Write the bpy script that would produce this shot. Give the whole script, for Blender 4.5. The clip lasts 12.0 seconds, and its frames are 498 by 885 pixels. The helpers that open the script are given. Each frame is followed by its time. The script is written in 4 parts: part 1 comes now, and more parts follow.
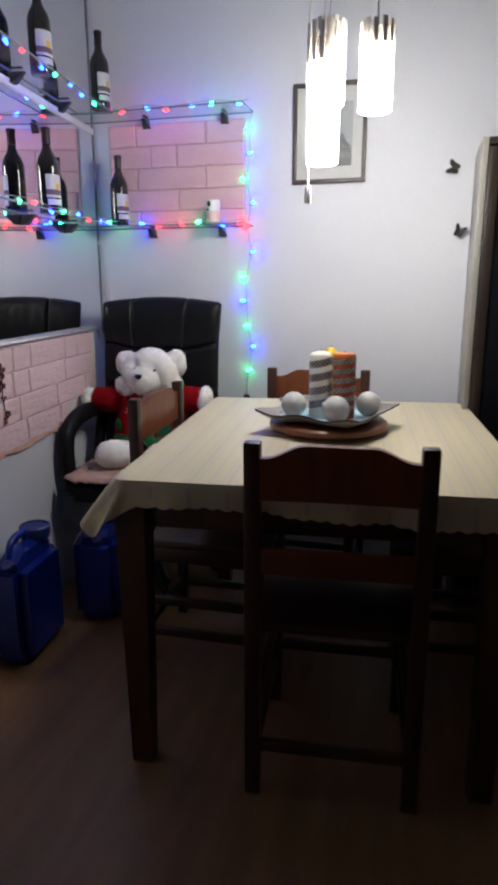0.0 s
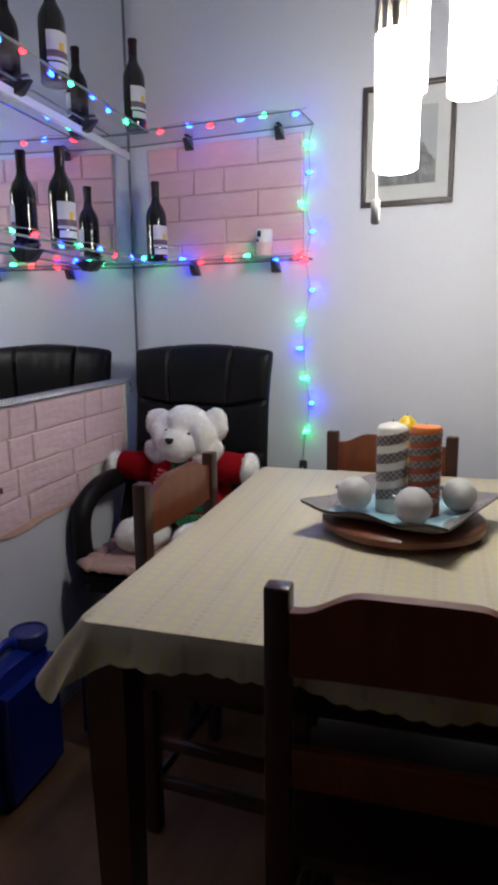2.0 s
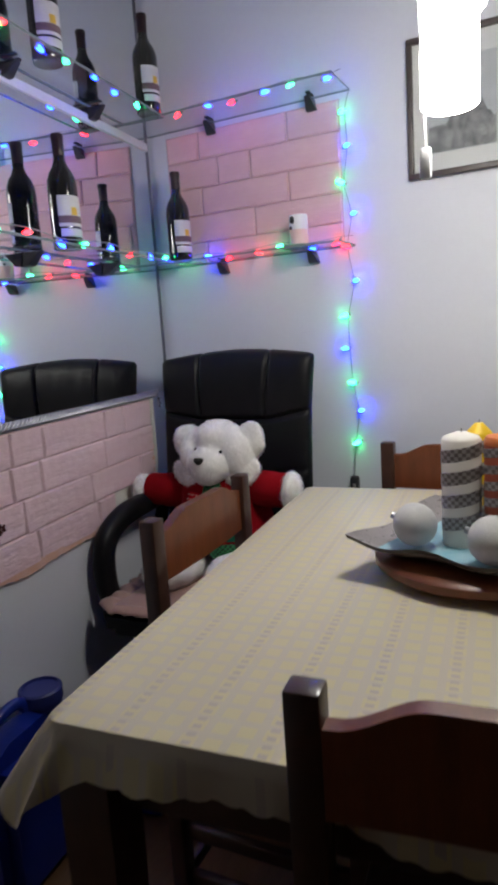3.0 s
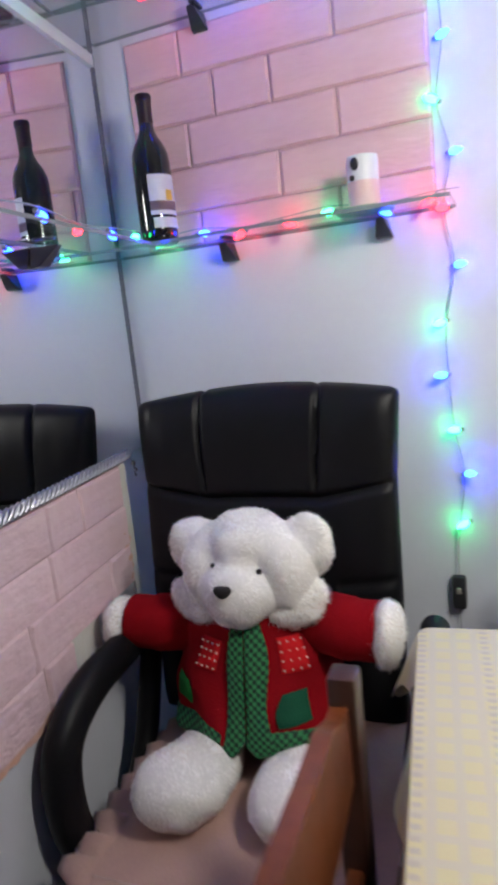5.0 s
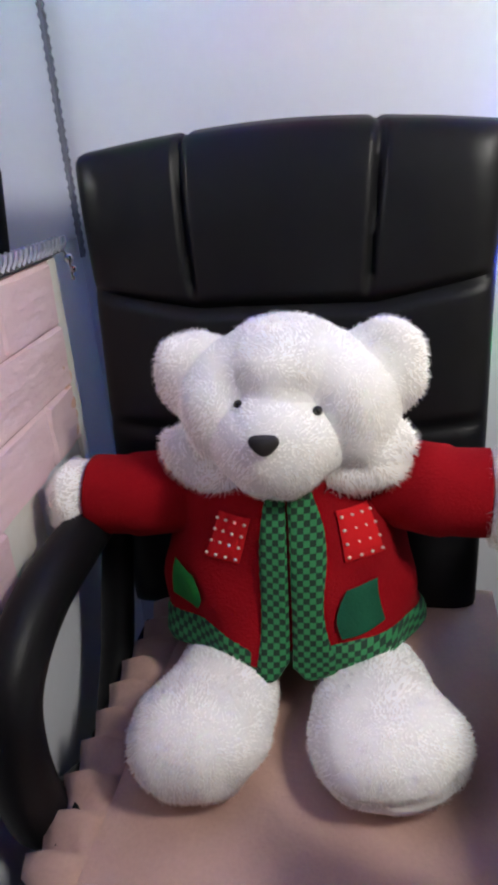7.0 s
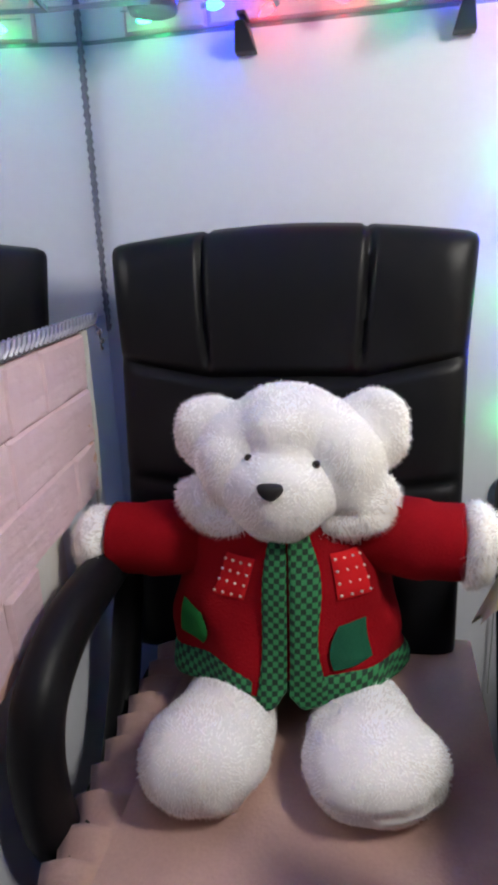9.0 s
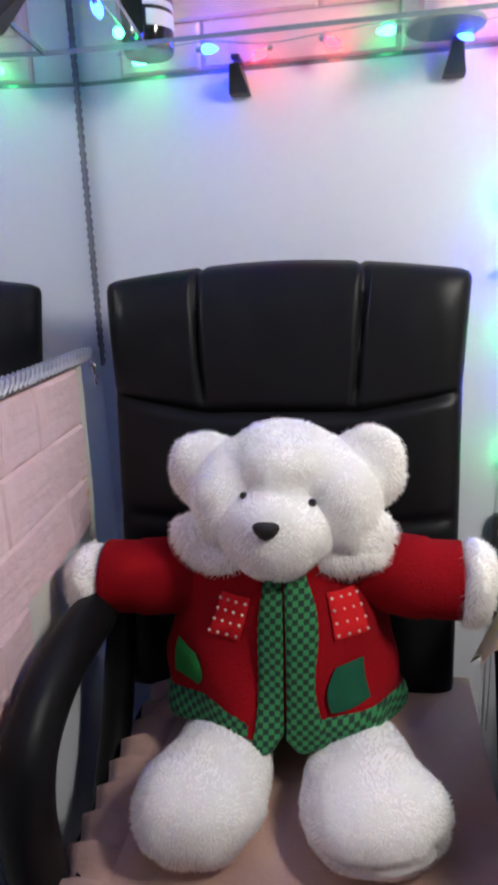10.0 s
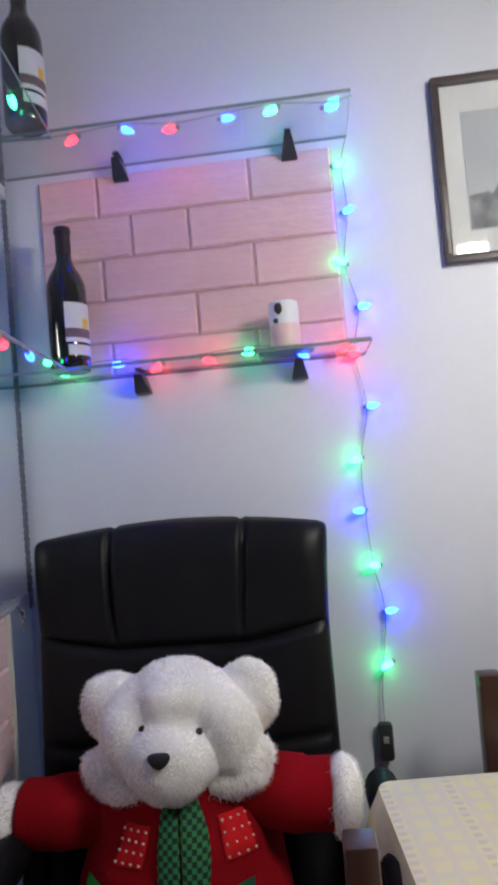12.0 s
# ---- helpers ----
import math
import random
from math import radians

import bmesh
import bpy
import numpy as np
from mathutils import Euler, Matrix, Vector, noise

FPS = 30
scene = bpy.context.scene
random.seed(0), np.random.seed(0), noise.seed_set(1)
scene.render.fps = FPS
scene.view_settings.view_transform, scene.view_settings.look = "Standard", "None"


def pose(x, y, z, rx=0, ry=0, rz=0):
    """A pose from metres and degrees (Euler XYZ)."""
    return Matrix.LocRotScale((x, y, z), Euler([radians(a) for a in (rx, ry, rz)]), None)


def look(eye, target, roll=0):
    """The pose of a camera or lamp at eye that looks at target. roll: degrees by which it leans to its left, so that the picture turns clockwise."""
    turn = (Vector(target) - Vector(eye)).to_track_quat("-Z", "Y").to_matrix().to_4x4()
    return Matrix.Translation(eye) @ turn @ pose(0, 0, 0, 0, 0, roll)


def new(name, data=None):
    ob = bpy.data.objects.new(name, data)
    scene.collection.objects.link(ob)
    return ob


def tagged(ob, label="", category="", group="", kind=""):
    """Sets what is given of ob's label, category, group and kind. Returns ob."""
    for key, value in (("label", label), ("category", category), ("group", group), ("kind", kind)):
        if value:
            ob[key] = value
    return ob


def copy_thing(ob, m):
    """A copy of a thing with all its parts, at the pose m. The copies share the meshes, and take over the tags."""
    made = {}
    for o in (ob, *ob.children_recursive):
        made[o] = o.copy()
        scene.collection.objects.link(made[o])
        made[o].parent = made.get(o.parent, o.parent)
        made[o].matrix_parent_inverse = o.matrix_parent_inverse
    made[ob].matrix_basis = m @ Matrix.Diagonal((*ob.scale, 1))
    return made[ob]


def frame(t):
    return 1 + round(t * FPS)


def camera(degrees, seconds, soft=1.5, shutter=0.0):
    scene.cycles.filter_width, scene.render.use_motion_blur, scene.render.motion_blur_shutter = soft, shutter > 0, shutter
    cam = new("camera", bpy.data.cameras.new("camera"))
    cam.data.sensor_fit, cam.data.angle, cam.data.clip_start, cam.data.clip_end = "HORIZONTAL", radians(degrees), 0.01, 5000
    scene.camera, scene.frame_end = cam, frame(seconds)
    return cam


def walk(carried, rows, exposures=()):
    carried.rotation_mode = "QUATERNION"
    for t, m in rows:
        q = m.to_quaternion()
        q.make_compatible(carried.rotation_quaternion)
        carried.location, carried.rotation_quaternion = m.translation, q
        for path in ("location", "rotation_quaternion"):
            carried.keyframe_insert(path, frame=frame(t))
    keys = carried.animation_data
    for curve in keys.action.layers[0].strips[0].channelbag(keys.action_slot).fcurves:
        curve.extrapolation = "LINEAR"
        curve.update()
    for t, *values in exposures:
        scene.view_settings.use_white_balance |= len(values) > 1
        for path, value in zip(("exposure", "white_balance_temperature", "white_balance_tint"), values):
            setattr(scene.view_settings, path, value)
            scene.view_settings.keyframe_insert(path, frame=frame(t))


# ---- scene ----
cam = camera(42.3, 12.0, soft=3.6, shutter=0.5)
PATH = [
    (0, (0.694, 0.29, 1.181), (0.187, 2.165, 0.704), -0.1),
    (0.5, (0.644, 0.46, 1.175), (0.103, 2.319, 0.671), -1.8),
    (1, (0.617, 0.552, 1.179), (0.145, 2.392, 0.554), -3.6),
    (1.5, (0.637, 0.664, 1.201), (0.022, 2.502, 0.708), -0.5),
    (2, (0.628, 0.79, 1.205), (-0.108, 2.613, 0.838), -0.6),
    (2.5, (0.596, 0.926, 1.197), (-0.197, 2.727, 0.845), -2.5),
    (3, (0.575, 1.06, 1.178), (-0.328, 2.813, 0.845), -3.9),
    (5, (0.067, 1.703, 1.248), (-0.684, 3.521, 0.884), -6.2),
    (5.5, (-0.119, 1.811, 1.2), (-0.662, 3.667, 0.69), -7.6),
    (6, (-0.204, 1.992, 1.134), (-0.755, 3.771, 0.406), -6.3),
    (6.5, (-0.236, 2.044, 1.086), (-0.723, 3.799, 0.259), -4.4),
    (7, (-0.244, 2.005, 1.089), (-0.663, 3.789, 0.287), -4.5),
    (9, (-0.244, 1.892, 1.103), (-0.631, 3.766, 0.519), -2.3),
    (9.5, (-0.243, 1.895, 1.108), (-0.619, 3.783, 0.564), -2.2),
    (10, (-0.249, 1.9, 1.115), (-0.613, 3.8, 0.608), -2.2),
    (10.5, (-0.249, 1.893, 1.123), (-0.569, 3.828, 0.73), -0.9),
    (11, (-0.235, 1.86, 1.129), (-0.544, 3.8, 0.758), -1.2),
    (11.5, (-0.168, 1.801, 1.182), (-0.37, 3.79, 1.122), -3.5),
    (12, (-0.123, 1.714, 1.216), (-0.318, 3.704, 1.288), -4.7),
]
EXPOSURES = [(0, 0.08), (1.5, -0.05), (2.5, -0.24), (3.2, -0.15), (5, 0.28), (5.5, 0.4), (6, 0.7), (6.5, 0.79), (9.5, 0.7), (10.5, 0.6), (11.3, 0.22), (12, 0.03)]
walk(cam, [(t, look(eye, target, roll)) for t, eye, target, roll in PATH], EXPOSURES)

# ---- world and lamps ----
world = bpy.data.worlds.new("night")
world.use_nodes = True
world.node_tree.nodes["Background"].inputs[0].default_value = (0.05, 0.06, 0.1, 1)
world.node_tree.nodes["Background"].inputs[1].default_value = 0.02
scene.world = world
SHADE_GLOW = 41.0   # pendant shades
OPEN_GLOW = 100.0   # open lower ends of the shades
BULB_GLOW = 55.0    # fairy-light bulbs

# ---- plan ----
XM, YB = -0.70, 2.96          # corner of mirror wall and back wall
WEST = pose(XM, YB, 0, 0, 0, 6.5)   # mirror wall: local y runs along it, negative away from the corner
FLOOR_EAST, FLOOR_SOUTH, CEIL = 3.2, -3.6, 2.6
TABLE = (0.4405, 2.143, 5.5)  # centre and turn
SHELF_LOW, SHELF_HIGH = 1.415, 1.84
random.seed(7)


# ---- materials ----
def nodes_of(name):
    m = bpy.data.materials.new(name)
    m.use_nodes = True
    nt = m.node_tree
    return m, nt, nt.nodes["Principled BSDF"]


def surf(name, c1, c2=None, rough=0.5, scale=6.0, fine=60.0, bump=0.1, metal=0.0, coat=0.0, stretch=(1, 1, 1), rand=0.0, sheen=0.0, depth=0.002, spec=0.5):
    """A surface with colour and roughness varied at two scales, and fine relief."""
    m, nt, b = nodes_of(name)
    c2 = c2 or tuple(v * 0.8 for v in c1)
    N, L = nt.nodes.new, nt.links.new
    co = N("ShaderNodeTexCoord")
    mp = N("ShaderNodeMapping")
    mp.inputs["Scale"].default_value = stretch
    L(co.outputs["Object"], mp.inputs[0])
    big, small = N("ShaderNodeTexNoise"), N("ShaderNodeTexNoise")
    for n, s in ((big, scale), (small, fine)):
        n.inputs["Scale"].default_value = s
        n.inputs["Detail"].default_value = 5
        L(mp.outputs[0], n.inputs["Vector"])
    add = N("ShaderNodeMath")
    add.operation = "MULTIPLY_ADD"
    add.inputs[1].default_value = 0.35
    L(small.outputs["Fac"], add.inputs[0])
    L(big.outputs["Fac"], add.inputs[2])
    ramp = N("ShaderNodeMapRange")
    ramp.inputs["From Min"].default_value, ramp.inputs["From Max"].default_value = 0.42, 0.95
    L(add.outputs[0], ramp.inputs[0])
    mix = N("ShaderNodeMix")
    mix.data_type = "RGBA"
    mix.inputs[6].default_value, mix.inputs[7].default_value = (*c1, 1), (*c2, 1)
    L(ramp.outputs[0], mix.inputs[0])
    out = mix.outputs[2]
    if rand:
        info, hsv, mr = N("ShaderNodeObjectInfo"), N("ShaderNodeHueSaturation"), N("ShaderNodeMapRange")
        mr.inputs["To Min"].default_value, mr.inputs["To Max"].default_value = 1 - rand, 1 + rand
        L(info.outputs["Random"], mr.inputs[0])
        L(mr.outputs[0], hsv.inputs["Value"])
        L(out, hsv.inputs["Color"])
        out = hsv.outputs[0]
    L(out, b.inputs["Base Color"])
    rr = N("ShaderNodeMapRange")
    rr.inputs["To Min"].default_value, rr.inputs["To Max"].default_value = max(rough - 0.07, 0.02), min(rough + 0.1, 1)
    L(small.outputs["Fac"], rr.inputs[0])
    L(rr.outputs[0], b.inputs["Roughness"])
    b.inputs["Specular IOR Level"].default_value = spec
    b.inputs["Metallic"].default_value = metal
    b.inputs["Coat Weight"].default_value = coat
    b.inputs["Coat Roughness"].default_value = 0.12
    if sheen:
        b.inputs["Sheen Weight"].default_value = sheen
        b.inputs["Sheen Roughness"].default_value = 0.5
    if bump:
        bp = N("ShaderNodeBump")
        bp.inputs["Strength"].default_value = bump
        bp.inputs["Distance"].default_value = depth
        L(small.outputs["Fac"], bp.inputs["Height"])
        L(bp.outputs[0], b.inputs["Normal"])
    return m


def plain(name, c, rough=0.4, metal=0.0, coat=0.0):
    m, nt, b = nodes_of(name)
    b.inputs["Base Color"].default_value = (*c, 1)
    b.inputs["Roughness"].default_value, b.inputs["Metallic"].default_value = rough, metal
    b.inputs["Coat Weight"].default_value = coat
    return m


def glow(name, c, strength):
    m, nt, b = nodes_of(name)
    b.inputs["Base Color"].default_value = (*c, 1)
    b.inputs["Emission Color"].default_value = (*c, 1)
    b.inputs["Emission Strength"].default_value = strength
    return m


def checked(name, c1, c2, scale, axes=("X", "Z"), rough=0.8, bump=0.3):
    """A woven two-colour check on two axes of the object."""
    m, nt, b = nodes_of(name)
    N, L = nt.nodes.new, nt.links.new
    co, sep, com, ch, ns = (N("ShaderNode" + k) for k in ("TexCoord", "SeparateXYZ", "CombineXYZ", "TexChecker", "TexNoise"))
    L(co.outputs["Object"], sep.inputs[0])
    L(sep.outputs[axes[0]], com.inputs[0])
    L(sep.outputs[axes[1]], com.inputs[1])
    com.inputs[2].default_value = 0.0031
    L(com.outputs[0], ch.inputs["Vector"])
    ch.inputs["Color1"].default_value, ch.inputs["Color2"].default_value = (*c1, 1), (*c2, 1)
    ch.inputs["Scale"].default_value = scale
    L(ch.outputs["Color"], b.inputs["Base Color"])
    b.inputs["Roughness"].default_value = rough
    ns.inputs["Scale"].default_value = 500
    bp = N("ShaderNodeBump")
    bp.inputs["Strength"].default_value, bp.inputs["Distance"].default_value = bump, 0.001
    L(co.outputs["Object"], ns.inputs["Vector"])
    L(ns.outputs["Fac"], bp.inputs["Height"])
    L(bp.outputs[0], b.inputs["Normal"])
    return m


def cloth_check():
    """Cream tablecloth with a printed grid of yellow squares and grey dotted lines."""
    m, nt, b = nodes_of("cream_tablecloth")
    N, L = nt.nodes.new, nt.links.new
    co, sep = N("ShaderNodeTexCoord"), N("ShaderNodeSeparateXYZ")
    L(co.outputs["Object"], sep.inputs[0])

    def math_node(op, a, v=None, c=None):
        n = N("ShaderNodeMath")
        n.operation = op
        for i, val in enumerate((a, v, c)):
            if val is None:
                continue
            if isinstance(val, (int, float)):
                n.inputs[i].default_value = val
            else:
                L(val, n.inputs[i])
        return n.outputs[0]

    def wave(axis, period):
        s = math_node("MULTIPLY", sep.outputs[axis], 2 * math.pi / period)
        return math_node("SINE", s)
    squares = math_node("MULTIPLY", math_node("GREATER_THAN", wave("X", 0.029), -0.5), math_node("GREATER_THAN", wave("Y", 0.029), -0.5))
    dots = math_node("MULTIPLY", math_node("LESS_THAN", wave("X", 0.087), -0.93), math_node("GREATER_THAN", wave("Y", 0.0145), 0.0))
    mix, mix2, mix3 = (N("ShaderNodeMix") for _ in range(3))
    for n in (mix, mix2, mix3):
        n.data_type = "RGBA"
    mix.inputs[6].default_value, mix.inputs[7].default_value = (0.58, 0.515, 0.40, 1), (0.64, 0.56, 0.30, 1)
    L(squares, mix.inputs[0])
    mix2.inputs[7].default_value = (0.48, 0.41, 0.36, 1)
    L(mix.outputs[2], mix2.inputs[6])
    L(dots, mix2.inputs[0])
    big = N("ShaderNodeTexNoise")
    big.inputs["Scale"].default_value, big.inputs["Detail"].default_value = 4, 4
    L(co.outputs["Object"], big.inputs["Vector"])
    mix3.inputs[7].default_value = (0.62, 0.54, 0.42, 1)
    L(math_node("MULTIPLY", big.outputs["Fac"], 0.5), mix3.inputs[0])
    L(mix2.outputs[2], mix3.inputs[6])
    L(mix3.outputs[2], b.inputs["Base Color"])
    b.inputs["Roughness"].default_value = 0.55
    bp = N("ShaderNodeBump")
    bp.inputs["Strength"].default_value, bp.inputs["Distance"].default_value = 0.5, 0.004
    L(big.outputs["Fac"], bp.inputs["Height"])
    L(bp.outputs[0], b.inputs["Normal"])
    return m


def glass_mat(name, c, gloss=0.09):
    """Clear thin sheet: it lets light straight through, with a little gloss."""
    m, nt, b = nodes_of(name)
    N, L = nt.nodes.new, nt.links.new
    clear, shine, mix = N("ShaderNodeBsdfTransparent"), N("ShaderNodeBsdfGlossy"), N("ShaderNodeMixShader")
    clear.inputs["Color"].default_value = (*c, 1)
    shine.inputs["Roughness"].default_value = 0.03
    mix.inputs[0].default_value = gloss
    L(clear.outputs[0], mix.inputs[1])
    L(shine.outputs[0], mix.inputs[2])
    L(mix.outputs[0], nt.nodes["Material Output"].inputs["Surface"])
    return m


# White wall paint tinted lavender: the fairy lights' bluish cast is in the colour.
M_WALL = surf("lavender_cast_wall_paint", (0.71, 0.72, 0.775), (0.66, 0.67, 0.72), 0.6, 1.5, 90, 0.08)
# Ceiling is out of view; its grey is lowered to weaken bounced light.
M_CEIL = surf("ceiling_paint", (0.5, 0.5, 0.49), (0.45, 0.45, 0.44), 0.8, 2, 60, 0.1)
# Near-black paint for the unseen walls, so they bounce little light.
M_ROOM = surf("bounce_cut_room_paint", (0.11, 0.10, 0.09), (0.085, 0.078, 0.07), 0.8, 1.5, 60, 0.1)
M_FLOOR = surf("brown_vinyl_floor", (0.25, 0.132, 0.062), (0.155, 0.079, 0.037), 0.42, 3, 40, 0.15, stretch=(6, 0.7, 1))
M_MIRROR = plain("mirror", (0.86, 0.88, 0.9), 0.0, 1.0)
M_PINK = surf("pink_foam_brick", (0.80, 0.52, 0.53), (0.74, 0.45, 0.47), 0.55, 9, 35, 0.6, stretch=(1, 1, 3), rand=0.05, depth=0.004)
# Joint backing darker than the bricks: shade in the recesses put into colour.
M_PINKJ = surf("shaded_foam_joint", (0.52, 0.32, 0.32), (0.61, 0.385, 0.385), 0.7, 9, 60, 0.2)
M_PINKW = surf("pale_pink_foam_brick", (0.87, 0.66, 0.69), (0.82, 0.58, 0.61), 0.55, 7, 26, 0.9, stretch=(1, 0.5, 2.2), rand=0.05, depth=0.006)
M_FOAM = surf("white_foam_edge", (0.75, 0.73, 0.70), (0.66, 0.6, 0.52), 0.7, 12, 80, 0.2)
M_STAIN = surf("peach_stain", (0.72, 0.40, 0.27), (0.78, 0.52, 0.45), 0.7, 30, 90, 0.2)
M_SILVER = surf("silver_trim", (0.42, 0.42, 0.46), (0.30, 0.30, 0.34), 0.42, 20, 120, 0.1, metal=0.8)
M_DARKTRIM = surf("tarnished_trim", (0.13, 0.13, 0.16), (0.22, 0.22, 0.26), 0.5, 20, 120, 0.1, metal=0.3)
M_WHITETRIM = surf("white_trim", (0.78, 0.78, 0.78), (0.7, 0.7, 0.7), 0.4, 10, 90, 0.05)
M_GLASS = glass_mat("shelf_glass", (0.93, 0.96, 0.96))
M_PICGLASS = glass_mat("picture_glass", (0.97, 0.98, 0.98), 0.06)
M_EDGE = surf("grey_green_glass_edge", (0.16, 0.20, 0.21), (0.24, 0.28, 0.29), 0.15, 10, 80, 0.0)
M_BLACKPL = surf("black_plastic", (0.02, 0.02, 0.022), (0.035, 0.035, 0.036), 0.32, 12, 90, 0.1)
M_CHROME = plain("chrome", (0.7, 0.7, 0.72), 0.15, 1.0)
M_BOTTLE = surf("dark_wine_glass", (0.012, 0.013, 0.012), (0.02, 0.016, 0.014), 0.07, 8, 60, 0.0, coat=0.6)
M_CAPSULE = surf("dark_capsule", (0.035, 0.012, 0.016), (0.02, 0.01, 0.012), 0.3, 20, 100, 0.1)
M_LABEL = surf("cream_label", (0.72, 0.70, 0.68), (0.62, 0.6, 0.6), 0.6, 30, 200, 0.05)
M_LABELD = surf("plum_label_print", (0.12, 0.07, 0.09), (0.2, 0.12, 0.12), 0.6, 60, 200, 0.05)
M_LABELY = plain("gold_label_print", (0.75, 0.50, 0.08), 0.35, 0.3)
M_LEATHER = surf("black_leather", (0.0045, 0.0045, 0.0055), (0.009, 0.009, 0.010), 0.42, 5, 260, 0.25, depth=0.0006, spec=0.18)
M_WOODD = surf("dark_stained_wood", (0.055, 0.02, 0.012), (0.03, 0.012, 0.008), 0.33, 5, 50, 0.12, coat=0.25, stretch=(1, 1, 6))
M_WOOD = surf("red_brown_wood", (0.185, 0.048, 0.013), (0.11, 0.027, 0.008), 0.36, 6, 45, 0.12, coat=0.12, stretch=(6, 6, 1))
# Table legs: red-brown wood darkened, shade below the tabletop put into its colour.
M_WOODT = surf("shade_darkened_leg_wood", (0.075, 0.026, 0.011), (0.045, 0.016, 0.007), 0.36, 6, 45, 0.12, coat=0.1, stretch=(6, 6, 1))
M_CLOTH = cloth_check()
M_FUR = surf("white_plush", (0.80, 0.78, 0.76), (0.74, 0.715, 0.69), 0.95, 18, 90, 0.3, sheen=0.3, spec=0.05, depth=0.003)


def hair_mat():
    """Plush pile: light passes through the thin hairs as well as off them."""
    m, nt, b = nodes_of("white_pile")
    N, L = nt.nodes.new, nt.links.new
    d, t, both = N("ShaderNodeBsdfDiffuse"), N("ShaderNodeBsdfTranslucent"), N("ShaderNodeAddShader")
    for k in (d, t):
        k.inputs["Color"].default_value = (0.63, 0.615, 0.60, 1)
    L(d.outputs[0], both.inputs[0])
    L(t.outputs[0], both.inputs[1])
    L(both.outputs[0], nt.nodes["Material Output"].inputs["Surface"])
    return m


M_HAIR = hair_mat()
M_RED = surf("red_knit", (0.27, 0.0035, 0.008), (0.20, 0.002, 0.005), 0.9, 10, 320, 0.6, depth=0.002, spec=0.1)
M_CHECK = checked("green_check", (0.022, 0.19, 0.062), (0.003, 0.024, 0.010), 150.0)
M_GREEN = surf("green_felt", (0.02, 0.19, 0.035), (0.015, 0.14, 0.03), 0.9, 30, 300, 0.4, spec=0.1)
M_DKGREEN = surf("dark_green_felt", (0.012, 0.085, 0.045), (0.01, 0.065, 0.035), 0.9, 30, 300, 0.4, spec=0.1)
M_BRIGHTRED = surf("bright_red_patch", (0.58, 0.012, 0.016), (0.5, 0.01, 0.014), 0.8, 30, 300, 0.3, spec=0.1)
M_DOT = surf("cream_dot", (0.8, 0.68, 0.58), (0.76, 0.62, 0.5), 0.8, 30, 300, 0.2)
M_BLACKEYE = plain("black_bead", (0.012, 0.01, 0.01), 0.18)
M_NOSE = surf("brown_black_felt", (0.006, 0.005, 0.005), (0.011, 0.008, 0.007), 0.75, 40, 300, 0.3)
M_MAUVE = surf("dusty_pink_cloth", (0.50, 0.315, 0.25), (0.37, 0.22, 0.20), 0.75, 8, 220, 0.35, sheen=0.2)
M_BLUE = surf("blue_jug_plastic", (0.006, 0.022, 0.25), (0.005, 0.018, 0.19), 0.32, 6, 60, 0.15)
M_BLUELID = surf("dark_blue_cap", (0.02, 0.03, 0.16), (0.03, 0.04, 0.2), 0.4, 12, 90, 0.15)
M_STRAP = surf("milky_strap", (0.40, 0.48, 0.62), (0.32, 0.4, 0.55), 0.45, 12, 90, 0.1)
M_FRAME = surf("grey_brown_frame", (0.085, 0.065, 0.06), (0.05, 0.04, 0.04), 0.4, 14, 80, 0.1, stretch=(1, 1, 4))
M_MAT = surf("white_mount", (0.72, 0.71, 0.70), (0.67, 0.66, 0.66), 0.8, 8, 150, 0.05)
M_PICSKY = surf("grey_print_sky", (0.40, 0.41, 0.44), (0.52, 0.53, 0.55), 0.6, 7, 40, 0.0)
M_PICROCK = surf("dark_print_rock", (0.10, 0.10, 0.11), (0.36, 0.36, 0.36), 0.6, 40, 90, 0.0)
M_CABSIDE = surf("grey_cabinet_side", (0.29, 0.27, 0.24), (0.24, 0.22, 0.20), 0.5, 4, 70, 0.08)
M_CABDARK = surf("black_brown_cabinet", (0.02, 0.014, 0.012), (0.03, 0.02, 0.016), 0.35, 6, 60, 0.08)
M_CABGLASS = plain("dark_cabinet_glass", (0.008, 0.009, 0.012), 0.06)
M_BALL = surf("white_glitter", (0.70, 0.68, 0.66), (0.55, 0.54, 0.54), 0.45, 40, 420, 0.9, depth=0.003)
M_WAXW = surf("white_wax", (0.80, 0.76, 0.70), (0.74, 0.70, 0.64), 0.45, 12, 80, 0.1)
M_WAXO = surf("orange_wax", (0.72, 0.20, 0.04), (0.6, 0.15, 0.03), 0.45, 12, 80, 0.1)
M_WAXY = surf("yellow_wax", (0.85, 0.58, 0.02), (0.78, 0.5, 0.02), 0.45, 12, 80, 0.1)
M_SILVERBAND = checked("silver_sequin_band", (0.42, 0.39, 0.39), (0.20, 0.17, 0.17), 160.0, rough=0.3)
M_RUSTBAND = surf("rust_band", (0.34, 0.07, 0.03), (0.26, 0.05, 0.02), 0.5, 30, 120, 0.2)
M_PLATE = surf("pewter_plate", (0.32, 0.29, 0.29), (0.22, 0.19, 0.19), 0.28, 12, 90, 0.15, metal=0.3)
M_PLATEIN = surf("pale_blue_glaze", (0.20, 0.46, 0.56), (0.42, 0.60, 0.66), 0.35, 25, 160, 0.5)
M_SHADE = glow("lit_opal_shade", (1.0, 0.98, 0.93), SHADE_GLOW)
